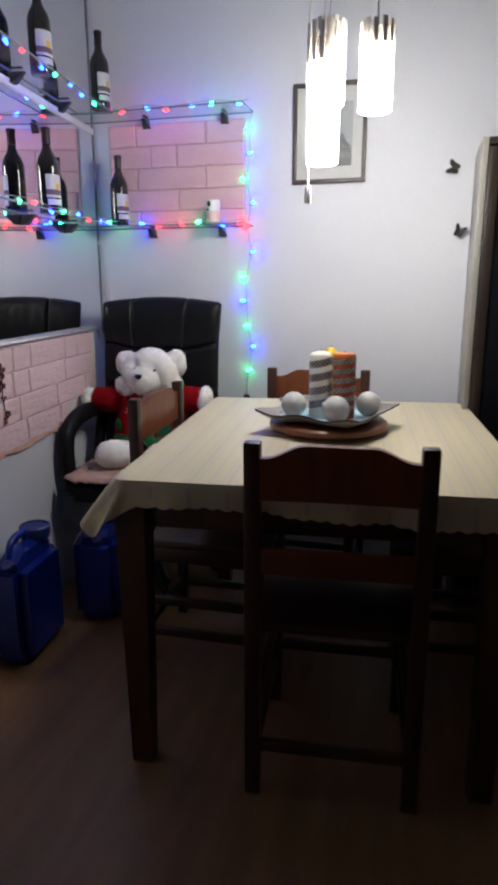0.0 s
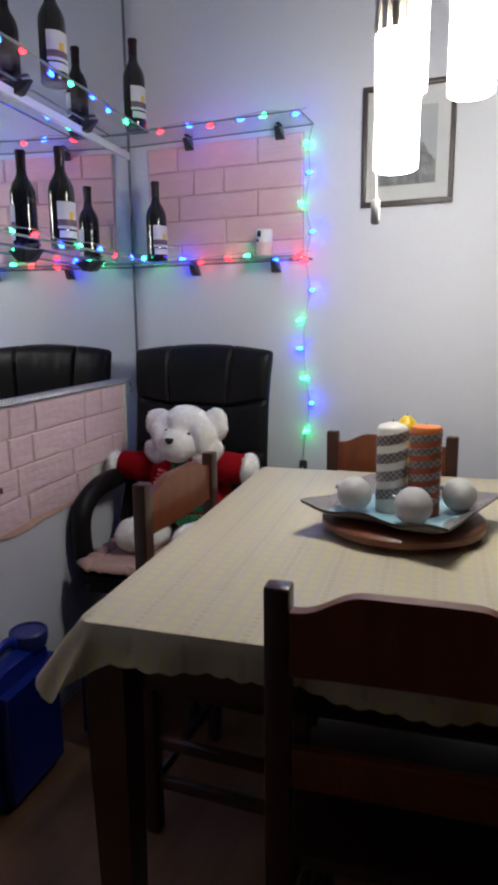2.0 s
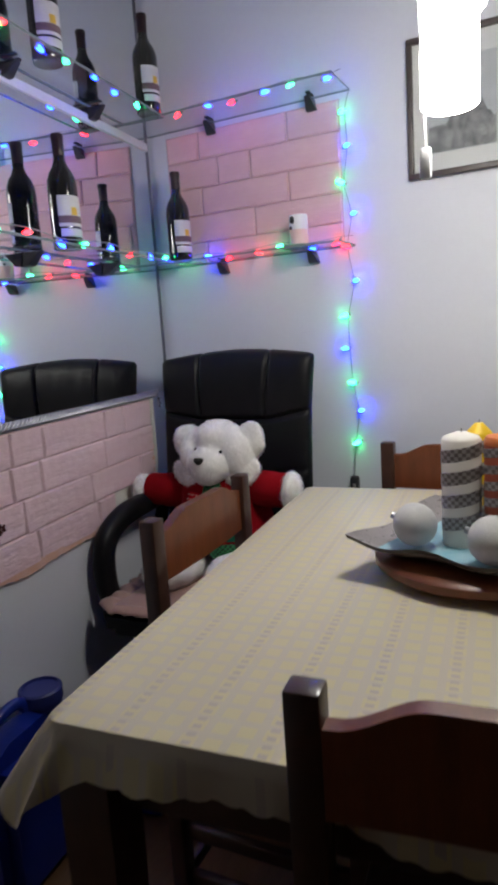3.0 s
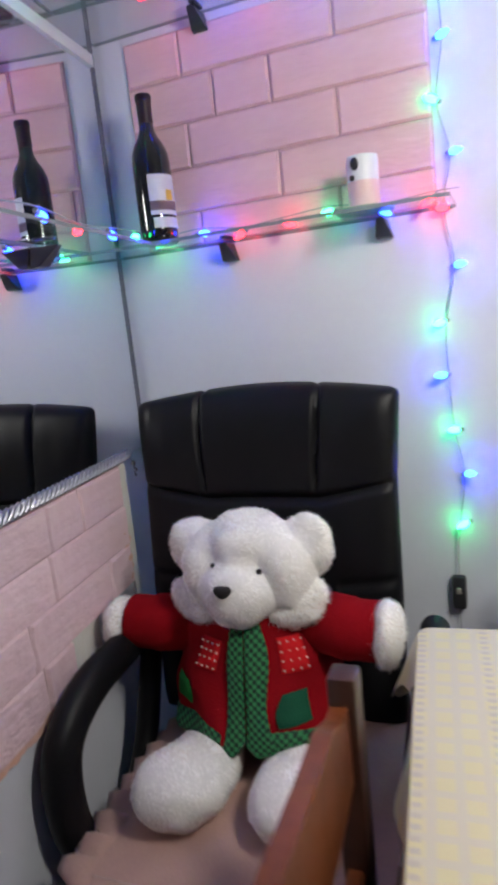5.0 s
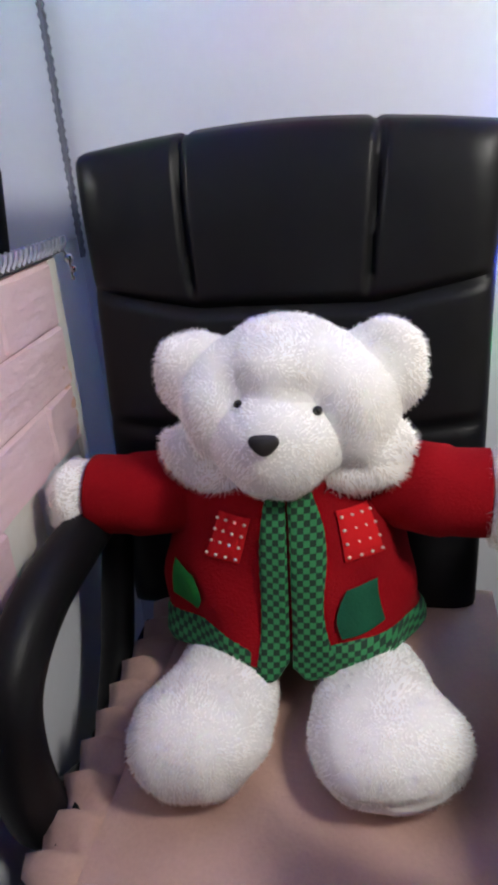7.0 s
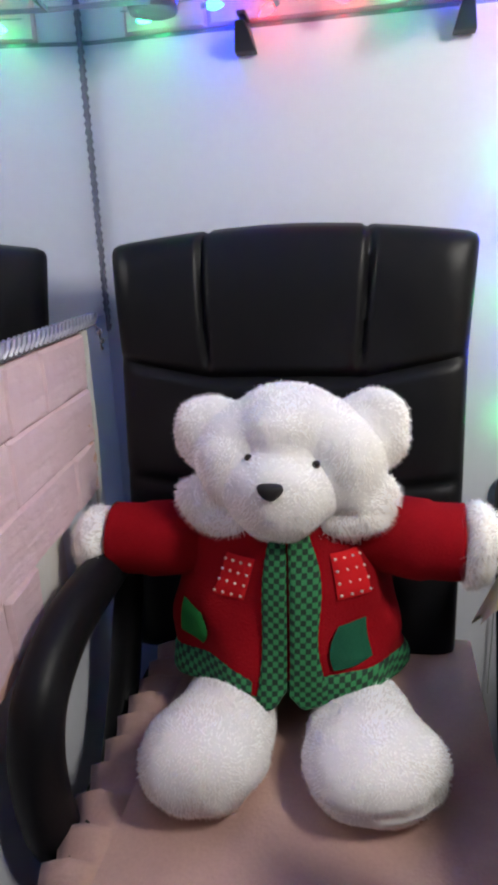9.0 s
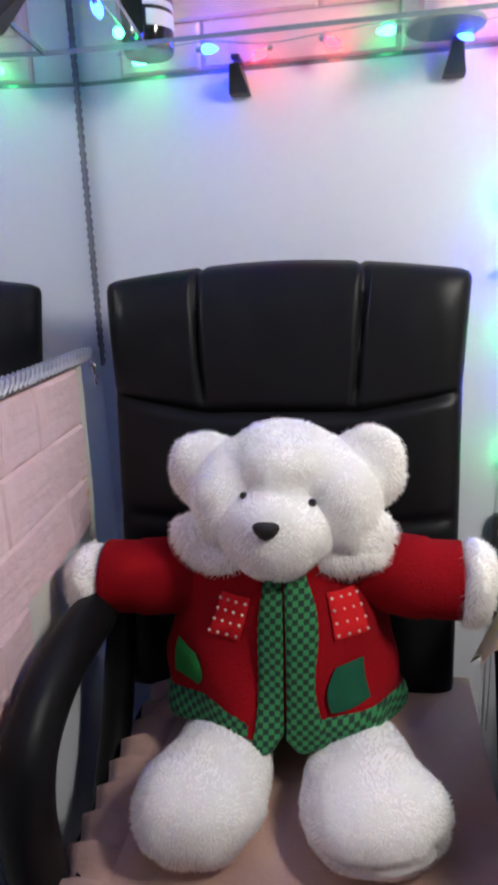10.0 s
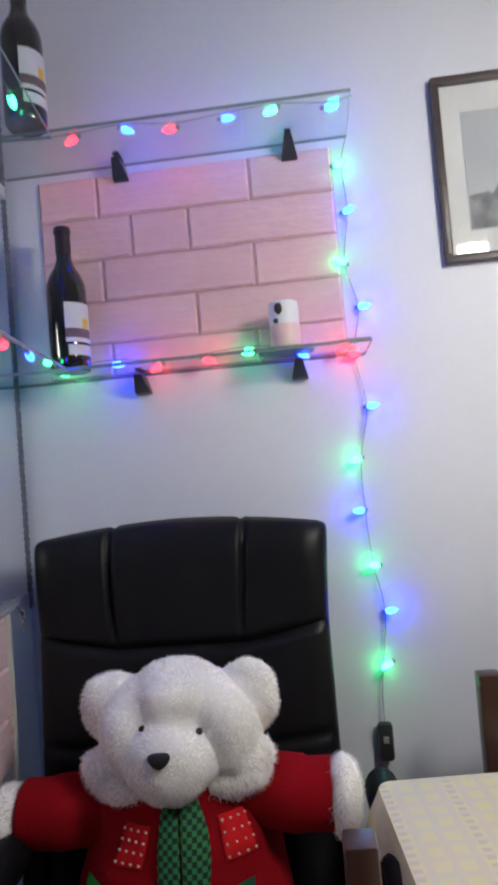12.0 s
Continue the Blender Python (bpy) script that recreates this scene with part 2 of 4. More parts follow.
M_OPEN = glow("lamp_bulb", (1.0, 0.975, 0.925), OPEN_GLOW)
M_SHADETOP = surf("opal_shade_rim", (0.80, 0.76, 0.68), (0.72, 0.68, 0.6), 0.4, 20, 120, 0.05)
M_SHADEIN = surf("grey_shade_core", (0.30, 0.28, 0.26), (0.22, 0.2, 0.19), 0.5, 20, 120, 0.05)
M_WIRE = surf("dark_green_wire", (0.22, 0.24, 0.24), (0.30, 0.32, 0.32), 0.4, 20, 120, 0.05)
M_CORD = surf("pale_cord", (0.55, 0.55, 0.55), (0.45, 0.45, 0.45), 0.5, 20, 120, 0.05)
BULB_COL = {"r": (1.0, 0.012, 0.02), "g": (0.025, 1.0, 0.27), "b": (0.005, 0.026, 1.0)}
M_BULB = {k: glow("lit_bulb_" + n, BULB_COL[k], BULB_GLOW * w) for k, n, w in (("r", "red", 0.33), ("g", "green", 0.38), ("b", "blue", 1.2))}
M_DECAL = surf("dark_red_decal", (0.10, 0.012, 0.012), (0.06, 0.01, 0.01), 0.6, 30, 120, 0.05)
M_BUTTERFLY = surf("black_butterfly", (0.025, 0.025, 0.022), (0.05, 0.05, 0.04), 0.5, 60, 200, 0.05)
M_GREENBASE = surf("sage_coaster", (0.22, 0.30, 0.22), (0.28, 0.34, 0.26), 0.6, 20, 120, 0.1)
M_PINKJAR = surf("pink_glaze", (0.76, 0.50, 0.48), (0.8, 0.62, 0.6), 0.3, 20, 90, 0.05)


# ---- mesh helpers ----
def finish(bm, name, material, parent=None, angle=40):
    me = bpy.data.meshes.new(name)
    bmesh.ops.recalc_face_normals(bm, faces=bm.faces)
    for f in bm.faces:
        f.smooth = True
    bm.to_mesh(me)
    bm.free()
    me.set_sharp_from_angle(angle=radians(angle))
    for m in material if isinstance(material, (list, tuple)) else (material,):
        me.materials.append(m)
    ob = new(name, me)
    if parent is not None:
        ob.parent = parent
    return ob


def part(name, bm, material, parent, label="", angle=40):
    ob = finish(bm, name, material, parent, angle)
    return tagged(ob, label) if label else ob


def thing(name, label, category, x=0, y=0, z=0, turn=0, group="", kind="", base=None):
    ob = new(name)
    ob.empty_display_size = 0.05
    ob.matrix_basis = (base or Matrix()) @ pose(x, y, z, 0, 0, turn)
    return tagged(ob, label, category, group, kind)


def box(bm, x0, x1, y0, y1, z0, z1, bevel=0.0, mi=0, m=None):
    vs = [bm.verts.new((x, y, z)) for z in (z0, z1) for y in (y0, y1) for x in (x0, x1)]
    fs = [bm.faces.new([vs[i] for i in q]) for q in ((0, 2, 3, 1), (4, 5, 7, 6), (0, 1, 5, 4), (2, 6, 7, 3), (0, 4, 6, 2), (1, 3, 7, 5))]
    for f in fs:
        f.material_index = mi
    if bevel:
        es = list({e for f in fs for e in f.edges})
        r = bmesh.ops.bevel(bm, geom=es, offset=bevel, segments=2, affect="EDGES", profile=0.5)
        for f in r["faces"]:
            f.material_index = mi
        vs = list({v for f in r["faces"] for v in f.verts} | {v for v in vs if v.is_valid})
    if m is not None:
        bmesh.ops.transform(bm, matrix=m, verts=vs)
    return vs


def boxed(*a, **k):
    bm = bmesh.new()
    box(bm, *a, **k)
    return bm


def lathe(bm, rz, n=24, x=0, y=0, z=0, mi=0, wob=0.0):
    """Turns a list of (radius, height) round the z axis; radius 0 closes it."""
    rings = []
    for r, h in rz:
        if r <= 1e-6:
            rings.append([bm.verts.new((x, y, z + h))])
        else:
            rings.append([bm.verts.new((x + r * math.cos(2 * math.pi * i / n), y + r * math.sin(2 * math.pi * i / n), z + h)) for i in range(n)])
    for a, b in zip(rings, rings[1:]):
        for i in range(n):
            j = (i + 1) % n
            q = [a[i % len(a)], a[j % len(a)], b[j % len(b)], b[i % len(b)]]
            q = list(dict.fromkeys(q))
            if len(q) > 2:
                bm.faces.new(q).material_index = mi
    return rings


def tube(bm, pts, r, n=8, mi=0, flat=1.0, closed=False):
    """A round (or flattened) tube along points; r is a number or one radius a point."""
    pts = [Vector(p) for p in pts]
    rs = r if isinstance(r, (list, tuple)) else [r] * len(pts)
    rings = []
    ref = Vector((0, 0, 1))
    for i, p in enumerate(pts):
        t = (pts[(i + 1) % len(pts)] - pts[i - 1]) if closed else (pts[min(i + 1, len(pts) - 1)] - pts[max(i - 1, 0)])
        t.normalize()
        if abs(t.dot(ref)) > 0.95:
            ref = Vector((1, 0, 0)) if abs(t.x) < 0.8 else Vector((0, 1, 0))
        u = t.cross(ref).normalized()
        w = u.cross(t).normalized()
        rings.append([bm.verts.new(p + rs[i] * (math.cos(2 * math.pi * k / n) * u + flat * math.sin(2 * math.pi * k / n) * w)) for k in range(n)])
        ref = w
    pairs = list(zip(rings, rings[1:])) + ([(rings[-1], rings[0])] if closed else [])
    for a, b in pairs:
        for k in range(n):
            bm.faces.new((a[k], a[(k + 1) % n], b[(k + 1) % n], b[k])).material_index = mi
    if not closed:
        for ring in (rings[0], rings[-1]):
            bm.faces.new(ring).material_index = mi
    return rings


def ball(bm, c, r, nu=20, nv=12, mi=0, m=None):
    """An ellipsoid with radii r at c, optionally turned by m first."""
    vs = []
    m = m or Matrix()
    rings = []
    for j in range(nv + 1):
        a = math.pi * j / nv
        row = []
        for i in range(1 if j in (0, nv) else nu):
            b = 2 * math.pi * i / nu
            p = Vector((r[0] * math.sin(a) * math.cos(b), r[1] * math.sin(a) * math.sin(b), r[2] * math.cos(a)))
            row.append(bm.verts.new(Vector(c) + (m @ p)))
        rings.append(row)
        vs += row
    for a, b in zip(rings, rings[1:]):
        for i in range(nu):
            q = list(dict.fromkeys([a[i % len(a)], a[(i + 1) % len(a)], b[(i + 1) % len(b)], b[i % len(b)]]))
            if len(q) > 2:
                bm.faces.new(q).material_index = mi
    return vs


def arc(points, n=8):
    """A smooth line through points."""
    p = [Vector(q) for q in points]
    out = []
    for i in range(len(p) - 1):
        a, b, c, d = p[max(i - 1, 0)], p[i], p[i + 1], p[min(i + 2, len(p) - 1)]
        for k in range(n):
            t = k / n
            out.append(0.5 * (2 * b + (c - a) * t + (2 * a - 5 * b + 4 * c - d) * t * t + (3 * b - a - 3 * c + d) * t ** 3))
    return out + [p[-1]]


# ---- room ----
tagged(finish(boxed(XM - 0.01, FLOOR_EAST, FLOOR_SOUTH, YB, -0.1, 0.0), "floor", M_FLOOR), "dark brown wood-look vinyl floor in shade", "floor", kind="structure")
tagged(finish(boxed(XM - 0.01, FLOOR_EAST, FLOOR_SOUTH, YB, CEIL, CEIL + 0.1), "ceiling", M_CEIL), "unseen painted ceiling greyed to cut bounced light", "ceiling", kind="structure")
tagged(finish(boxed(XM - 0.15, FLOOR_EAST + 0.12, YB, YB + 0.12, -0.1, CEIL + 0.1), "wall_north", M_WALL), "smooth white painted wall lit by pendants", "wall", kind="structure")
wall_west = finish(boxed(-0.15, -0.01, FLOOR_SOUTH - YB - 0.3, 0.06, -0.1, CEIL + 0.1), "wall_west", M_WALL)
wall_west.matrix_basis = WEST
tagged(wall_west, "white painted wall behind mirror and pink panel", "wall", kind="structure")
# East and south walls are unseen; their dark colour holds bounced light down.
tagged(finish(boxed(FLOOR_EAST, FLOOR_EAST + 0.12, FLOOR_SOUTH, YB, -0.1, CEIL + 0.1), "wall_east", M_ROOM), "unseen wall painted dark to cut bounced light", "wall", kind="structure")
tagged(finish(boxed(XM - 0.15, FLOOR_EAST + 0.12, FLOOR_SOUTH - 0.12, FLOOR_SOUTH, -0.1, CEIL + 0.1), "wall_south", M_ROOM), "unseen wall painted dark to cut bounced light", "wall", kind="structure")

# mirror cladding over the west wall, in two sheets with a white joint strip
MIRROR_BOTTOM, MIRROR_JOINT = 1.003, 1.80
mirror = thing("wall_mirror", "frameless wall mirror above pink brick panel", "mirror", 0, -0.76, MIRROR_BOTTOM, base=WEST)
for z0, z1 in ((0.0, MIRROR_JOINT - 0.012 - MIRROR_BOTTOM), (MIRROR_JOINT + 0.012 - MIRROR_BOTTOM, 2.5 - MIRROR_BOTTOM)):
    part("mirror_sheet", boxed(-0.008, 0.0, -1.3, 0.735, z0, z1), M_MIRROR, mirror)
part("joint_strip", boxed(-0.008, 0.006, -1.3, 0.735, MIRROR_JOINT - 0.012 - MIRROR_BOTTOM, MIRROR_JOINT + 0.012 - MIRROR_BOTTOM, bevel=0.002), M_WHITETRIM, mirror, "white joint strip")
bm = bmesh.new()
box(bm, -0.004, 0.004, -1.3, 0.655, -0.010, 0.008, mi=1)
for i in range(115):    # slanted links of the chain moulding
    y = 0.650 - i * 0.0145
    tube(bm, [(0.005, y - 0.008, -0.009), (0.007, y, 0.0), (0.005, y + 0.008, 0.008)], [0.0028, 0.0038, 0.0028], n=6)
part("chain_moulding", bm, [M_SILVER, M_DARKTRIM], mirror, "silver chain-pattern moulding")
bm = bmesh.new()
box(bm, -0.002, 0.002, 0.732, 0.744, -0.03, 1.4)
for i in range(110):
    z = -0.02 + i * 0.0125
    s = 0.004 if i % 2 else -0.004
    tube(bm, [(0.002, 0.738 - s * 0.6, z - 0.006), (0.004, 0.738, z), (0.002, 0.738 + s * 0.6, z + 0.006)], [0.0016, 0.0024, 0.0016], n=5)
part("corner_moulding", bm, M_DARKTRIM, mirror, "tarnished twisted corner moulding")
bm = bmesh.new()
for dx, dz, r in ((0.012, -0.02, 0.007), (0.016, -0.034, 0.005), (0.014, -0.046, 0.004)):
    ball(bm, (dx, 0.645, dz), (r, r, r), 10, 6)
tube(bm, [(0.004, 0.645, -0.005), (0.012, 0.645, -0.02), (0.014, 0.643, -0.046)], 0.002, 6)
part("moulding_hook", bm, M_CHROME, mirror, "small chrome hook at moulding end")


def brick_mesh(name, w, h, d, material, seed, rough):
    """A soft foam brick lying in x (width) and z (height), its uneven face towards -y."""
    rnd = random.Random(seed)
    bm = bmesh.new()
    off = Vector((rnd.uniform(0, 9), rnd.uniform(0, 9), rnd.uniform(0, 9)))
    xs, zs = (0.0, 0.004, w * 0.3, w * 0.55, w * 0.8, w - 0.004, w), (0.0, 0.045, 0.35, 0.65, 0.955, 1.0)
    if w < 0.05:
        xs = (0.0, w * 0.3, w * 0.7, w)
    g = []
    for j, t in enumerate(zs):
        row = []
        for i, x in enumerate(xs):
            rim = i in (0, len(xs) - 1) or j in (0, len(zs) - 1)
            y = -0.0008 if rim else -d * (1 + rough * noise.noise(Vector((x * 26, t * 2.4, 0)) + off))
            row.append(bm.verts.new((x, y, h * t + (0 if rim else rough * 0.006 * noise.noise(Vector((x * 30, 5, t)) + off)))))
        g.append(row)
    for j in range(len(zs) - 1):
        for i in range(len(xs) - 1):
            bm.faces.new((g[j][i], g[j][i + 1], g[j + 1][i + 1], g[j + 1][i]))
    me = bpy.data.meshes.new(name)
    for f in bm.faces:
        f.smooth = True
    bm.to_mesh(me)
    bm.free()
    me.set_sharp_from_angle(angle=radians(24))
    me.materials.append(material)
    return me


def brick_rows(panel, rows, z_top, row_h, material, depth, rough):
    """Lays bricks between the joints of each row, in the panel's own x and z."""
    z = z_top
    for k, joints in enumerate(rows):
        row = row_h[k]
        z -= row
        for a, b in zip(joints, joints[1:]):
            ob = new("brick", brick_mesh("brick", b - a - 0.0034, row - 0.0016, depth, material, k * 31 + int(a * 1000), rough))
            ob.parent = panel
            ob.location = (a + 0.0017, -0.004, z + 0.0008)


def foam_panel(name, label, x, y, z, turn, width, height, rows, row_h, material, depth, rough, base=None):
    p = thing(name, label, "wall panel", x, y, z, turn, base=base)
    part("backing", boxed(0, width, -0.004, 0.0, -height, 0.0), M_PINKJ, p)
    brick_rows(p, rows, 0.0, row_h, material, depth, rough)
    return p


north_rows = [
    (0.0, 0.121, 0.427, 0.59), (0.0, 0.185, 0.301, 0.59), (0.0, 0.122, 0.425, 0.59), (0.0, 0.02, 0.306, 0.59), (0.0, 0.13, 0.42, 0.59)]
foam_panel("pink_brick_panel", "pale pink foam brick panel between the glass shelves", -0.630, YB - 0.001, 1.818, 0, 0.59, 0.403, north_rows, (0.0845, 0.0845, 0.0845, 0.0845, 0.065), M_PINK, 0.0055, 0.35)
PANEL_END, TORN_FROM = 1.45, 1.19   # the lower corner of the west panel is torn away
west_rows = []
for k in range(4):
    row, a, end = [0.0], (0.21, 0.09, 0.28, 0.15)[k], PANEL_END if k < 3 else TORN_FROM
    while a < end - 0.03:
        row.append(round(a, 3))
        a += (0.28, 0.11, 0.29, 0.27, 0.12)[(len(row) + k) % 5]
    west_rows.append(row + [end])
west_panel = thing("pink_brick_panel", "peeling pale pink foam brick panel below the mirror", "wall panel", -0.009, -1.605, 0.986, 90, base=WEST)
part("backing", boxed(0, PANEL_END, -0.004, 0.0, -0.252, 0.0), M_PINKJ, west_panel)
part("backing", boxed(0, TORN_FROM, -0.004, 0.0, -0.336, -0.2525), M_PINKJ, west_panel)
brick_rows(west_panel, west_rows, 0.0, (0.084,) * 4, M_PINKW, 0.0060, 0.75)
bm = bmesh.new()
rnd = random.Random(17)
prev = None
for i in range(150):    # ragged torn border along the bottom
    x = 0.01 + (TORN_FROM - 0.012) * i / 149
    d = 0.010 + 0.008 * noise.noise(Vector((x * 23, 0.3, 0))) + 0.004 * rnd.random() + 0.014 * max(0.0, noise.noise(Vector((x * 7, 4.1, 0))))
    cur = [bm.verts.new(c) for c in ((x, -0.0095, -0.322 - 0.006 * rnd.random()), (x, -0.0092, -0.334 - d), (x, -0.001, -0.335 - d))]
    if prev:
        for k in range(2):
            bm.faces.new((prev[k], cur[k], cur[k + 1], prev[k + 1]))
    prev = cur
part("torn_edge", bm, M_STAIN, west_panel, "peach-stained torn lower edge")
part("white_margin", boxed(PANEL_END + 0.001, PANEL_END + 0.026, -0.007, 0.0, -0.40, 0.002, bevel=0.002), M_FOAM, west_panel, "bare white foam margin")
part("bare_patch", boxed(TORN_FROM + 0.001, TORN_FROM + 0.10, -0.003, 0.0, -0.34, -0.2535, bevel=0.001), M_FOAM, west_panel, "bare white patch where foam is torn")
bm = bmesh.new()
for i in range(7):    # stained shreds along the torn corner
    ball(bm, (PANEL_END - 0.012 - 0.004 * (i % 2), -0.0075, -0.120 - 0.019 * i), (0.012 + 0.004 * (i % 3), 0.0022, 0.012), 10, 6)
part("stain", bm, M_STAIN, west_panel, "peach stain along edge")

# dark red flower decals stuck on the west panel
decal = thing("wall_decal", "dark red flower decal on pink panel", "decal", 0.002, -0.925, 0.83, base=WEST)
bm = bmesh.new()
rnd = random.Random(3)
for cy, cz, n, s in ((0.0, 0.085, 6, 0.016), (-0.005, 0.04, 5, 0.014), (0.02, -0.055, 6, 0.009), (0.0, -0.075, 4, 0.008), (0.0, 0.0, 3, 0.01)):
    for i in range(n):
        a = 2 * math.pi * i / n + rnd.random()
        ball(bm, (0.004, cy + s * math.cos(a), cz + s * math.sin(a)), (0.0012, s * 0.75, s * 0.5), 10, 6, m=Matrix.Rotation(a, 3, "X"))
tube(bm, [(0.004, 0.0, 0.09), (0.004, -0.004, 0.0), (0.004, 0.008, -0.08)], 0.0015, 6)
part("petals", bm, M_DECAL, decal)


# ---- glass shelves ----
def glass_shelf(label, x, y, z, turn, length, depth, clips, base=None):
    s = thing("glass_shelf", label, "shelf", x, y, z, turn, "glass wall shelves", base=base)
    bm = boxed(0, length, -depth, -0.002, -0.006, 0.0)
    for f in bm.faces:
        f.normal_update()
        f.material_index = 0 if abs(f.normal.z) > 0.5 else 1
    g = part("glass_pane", bm, [M_GLASS, M_EDGE], s)
    g.visible_shadow = False
    for c in clips:
        bm = bmesh.new()
        w = 0.016
        vs = [bm.verts.new(p) for p in ((c - w, -0.002, -0.042), (c + w, -0.002, -0.042), (c + w * 0.45, -0.002, -0.008), (c - w * 0.45, -0.002, -0.008),
                                        (c - w, -0.02, -0.04), (c + w, -0.02, -0.04), (c + w * 0.45, -0.055, -0.0085), (c - w * 0.45, -0.055, -0.0085))]
        for q in ((0, 1, 2, 3), (4, 7, 6, 5), (0, 4, 5, 1), (1, 5, 6, 2), (2, 6, 7, 3), (3, 7, 4, 0)):
            bm.faces.new([vs[i] for i in q])
        bmesh.ops.bevel(bm, geom=list(bm.edges), offset=0.0015, segments=1, affect="EDGES")
        clip = part("clip", bm, M_BLACKPL, s, "black wedge clip")
        part("clip_pad", boxed(c - 0.006, c + 0.006, -0.045, -0.004, 0.0005, 0.006, bevel=0.001), M_BLACKPL, clip)
    return s


glass_shelf("clear glass shelf on black clips with fairy lights", XM + 0.002, YB, SHELF_LOW, 0, 0.690, 0.15, (0.255, 0.563))
glass_shelf("clear upper glass shelf on black clips", XM + 0.002, YB, SHELF_HIGH, 0, 0.690, 0.16, (0.243, 0.578))
glass_shelf("clear glass shelf on mirror with wine bottles", 0, -1.40, SHELF_LOW, 90, 1.245, 0.14, (0.35, 0.70, 1.05), WEST)
glass_shelf("clear upper glass shelf on mirror", 0, -1.40, SHELF_HIGH, 90, 1.245, 0.14, (0.35, 0.70, 1.05), WEST)


# ---- wine bottles ----
def wine_bottle(label, x, y, z, turn=0, base=None):
    b = thing("wine_bottle", label, "bottle", x, y, z, turn, "wine bottles on the shelves", base=base)
    bm = bmesh.new()
    lathe(bm, [(0, 0.002), (0.02, 0.001), (0.033, 0.0), (0.036, 0.004), (0.0365, 0.03), (0.0365, 0.15), (0.035, 0.166), (0.029, 0.183), (0.0195, 0.198), (0.0145, 0.212), (0.0135, 0.23)], 28)
    part("body", bm, M_BOTTLE, b)
    bm = bmesh.new()
    lathe(bm, [(0.0142, 0.222), (0.0145, 0.262), (0.0158, 0.263), (0.0158, 0.272), (0.0145, 0.2745), (0, 0.2745)], 20)
    part("capsule", bm, M_CAPSULE, b, "dark foil capsule")

    def band(name, z0, z1, a0, a1, r, m, parent, lab=""):
        bm = bmesh.new()
        n = 14
        lo = [bm.verts.new((r * math.cos(a0 + (a1 - a0) * i / n), r * math.sin(a0 + (a1 - a0) * i / n), z0)) for i in range(n + 1)]
        hi = [bm.verts.new((v.co.x, v.co.y, z1)) for v in lo]
        li = [bm.verts.new((v.co.x * 0.985, v.co.y * 0.985, z0)) for v in lo]
        hn = [bm.verts.new((v.co.x * 0.985, v.co.y * 0.985, z1)) for v in lo]
        for i in range(n):
            bm.faces.new((lo[i], lo[i + 1], hi[i + 1], hi[i]))
            bm.faces.new((hi[i], hi[i + 1], hn[i + 1], hn[i]))
            bm.faces.new((lo[i + 1], lo[i], li[i], li[i + 1]))
        return part(name, bm, m, parent, lab)
    front = -math.pi / 2
    lab = band("label", 0.052, 0.125, front - 1.1, front + 1.1, 0.0370, M_LABEL, b, "cream paper label")
    band("print_band", 0.060, 0.077, front - 1.1, front + 1.1, 0.0374, M_LABELD, lab)
    band("print_emblem", 0.078, 0.097, front - 0.2, front + 0.25, 0.0374, M_LABELY, lab, "gold emblem")
    band("lower_label", 0.028, 0.047, front - 1.0, front + 1.0, 0.0370, M_LABEL, b, "cream lower label")
    return b


wine_bottle("dark wine bottle with cream label on upper shelf", 0.072, -0.62, SHELF_HIGH + 0.0005, 68, WEST)
wine_bottle("dark wine bottle with cream label in shelf corner", 0.105, -0.185, SHELF_HIGH + 0.0005, 70, WEST)
wine_bottle("dark wine bottle with cream label on mirror shelf", 0.062, -0.605, SHELF_LOW + 0.0005, 72, WEST)
wine_bottle("dark wine bottle with cream label against pink panel", -0.557, 2.873, SHELF_LOW + 0.0005, 74)

# small jar on a coaster on the lower shelf
jar = thing("candle_jar", "small white and pink glazed jar with dark spots", "jar", -0.155, 2.885, SHELF_LOW + 0.0005)
bm = bmesh.new()
lathe(bm, [(0, 0.006), (0.05, 0.006), (0.052, 0.003), (0.05, 0.0), (0, 0.0)], 28)
part("coaster", bm, M_GREENBASE, jar, "sage green round coaster")
bm = bmesh.new()
lathe(bm, [(0, 0.0065), (0.024, 0.0065), (0.027, 0.012), (0.027, 0.05)], 24)
part("body", bm, M_PINKJAR, jar)
bm = bmesh.new()
lathe(bm, [(0.027, 0.05), (0.0275, 0.085), (0.026, 0.092), (0.024, 0.092), (0.024, 0.06), (0, 0.058)], 24)
part("rim", bm, M_WHITETRIM, jar, "white glazed rim")
bm = bmesh.new()
ball(bm, (-0.008, -0.0262, 0.077), (0.008, 0.002, 0.011), 12, 8)
ball(bm, (-0.014, -0.0245, 0.055), (0.005, 0.002, 0.005), 10, 6)
part("spots", bm, M_BLACKPL, jar, "dark painted spots")


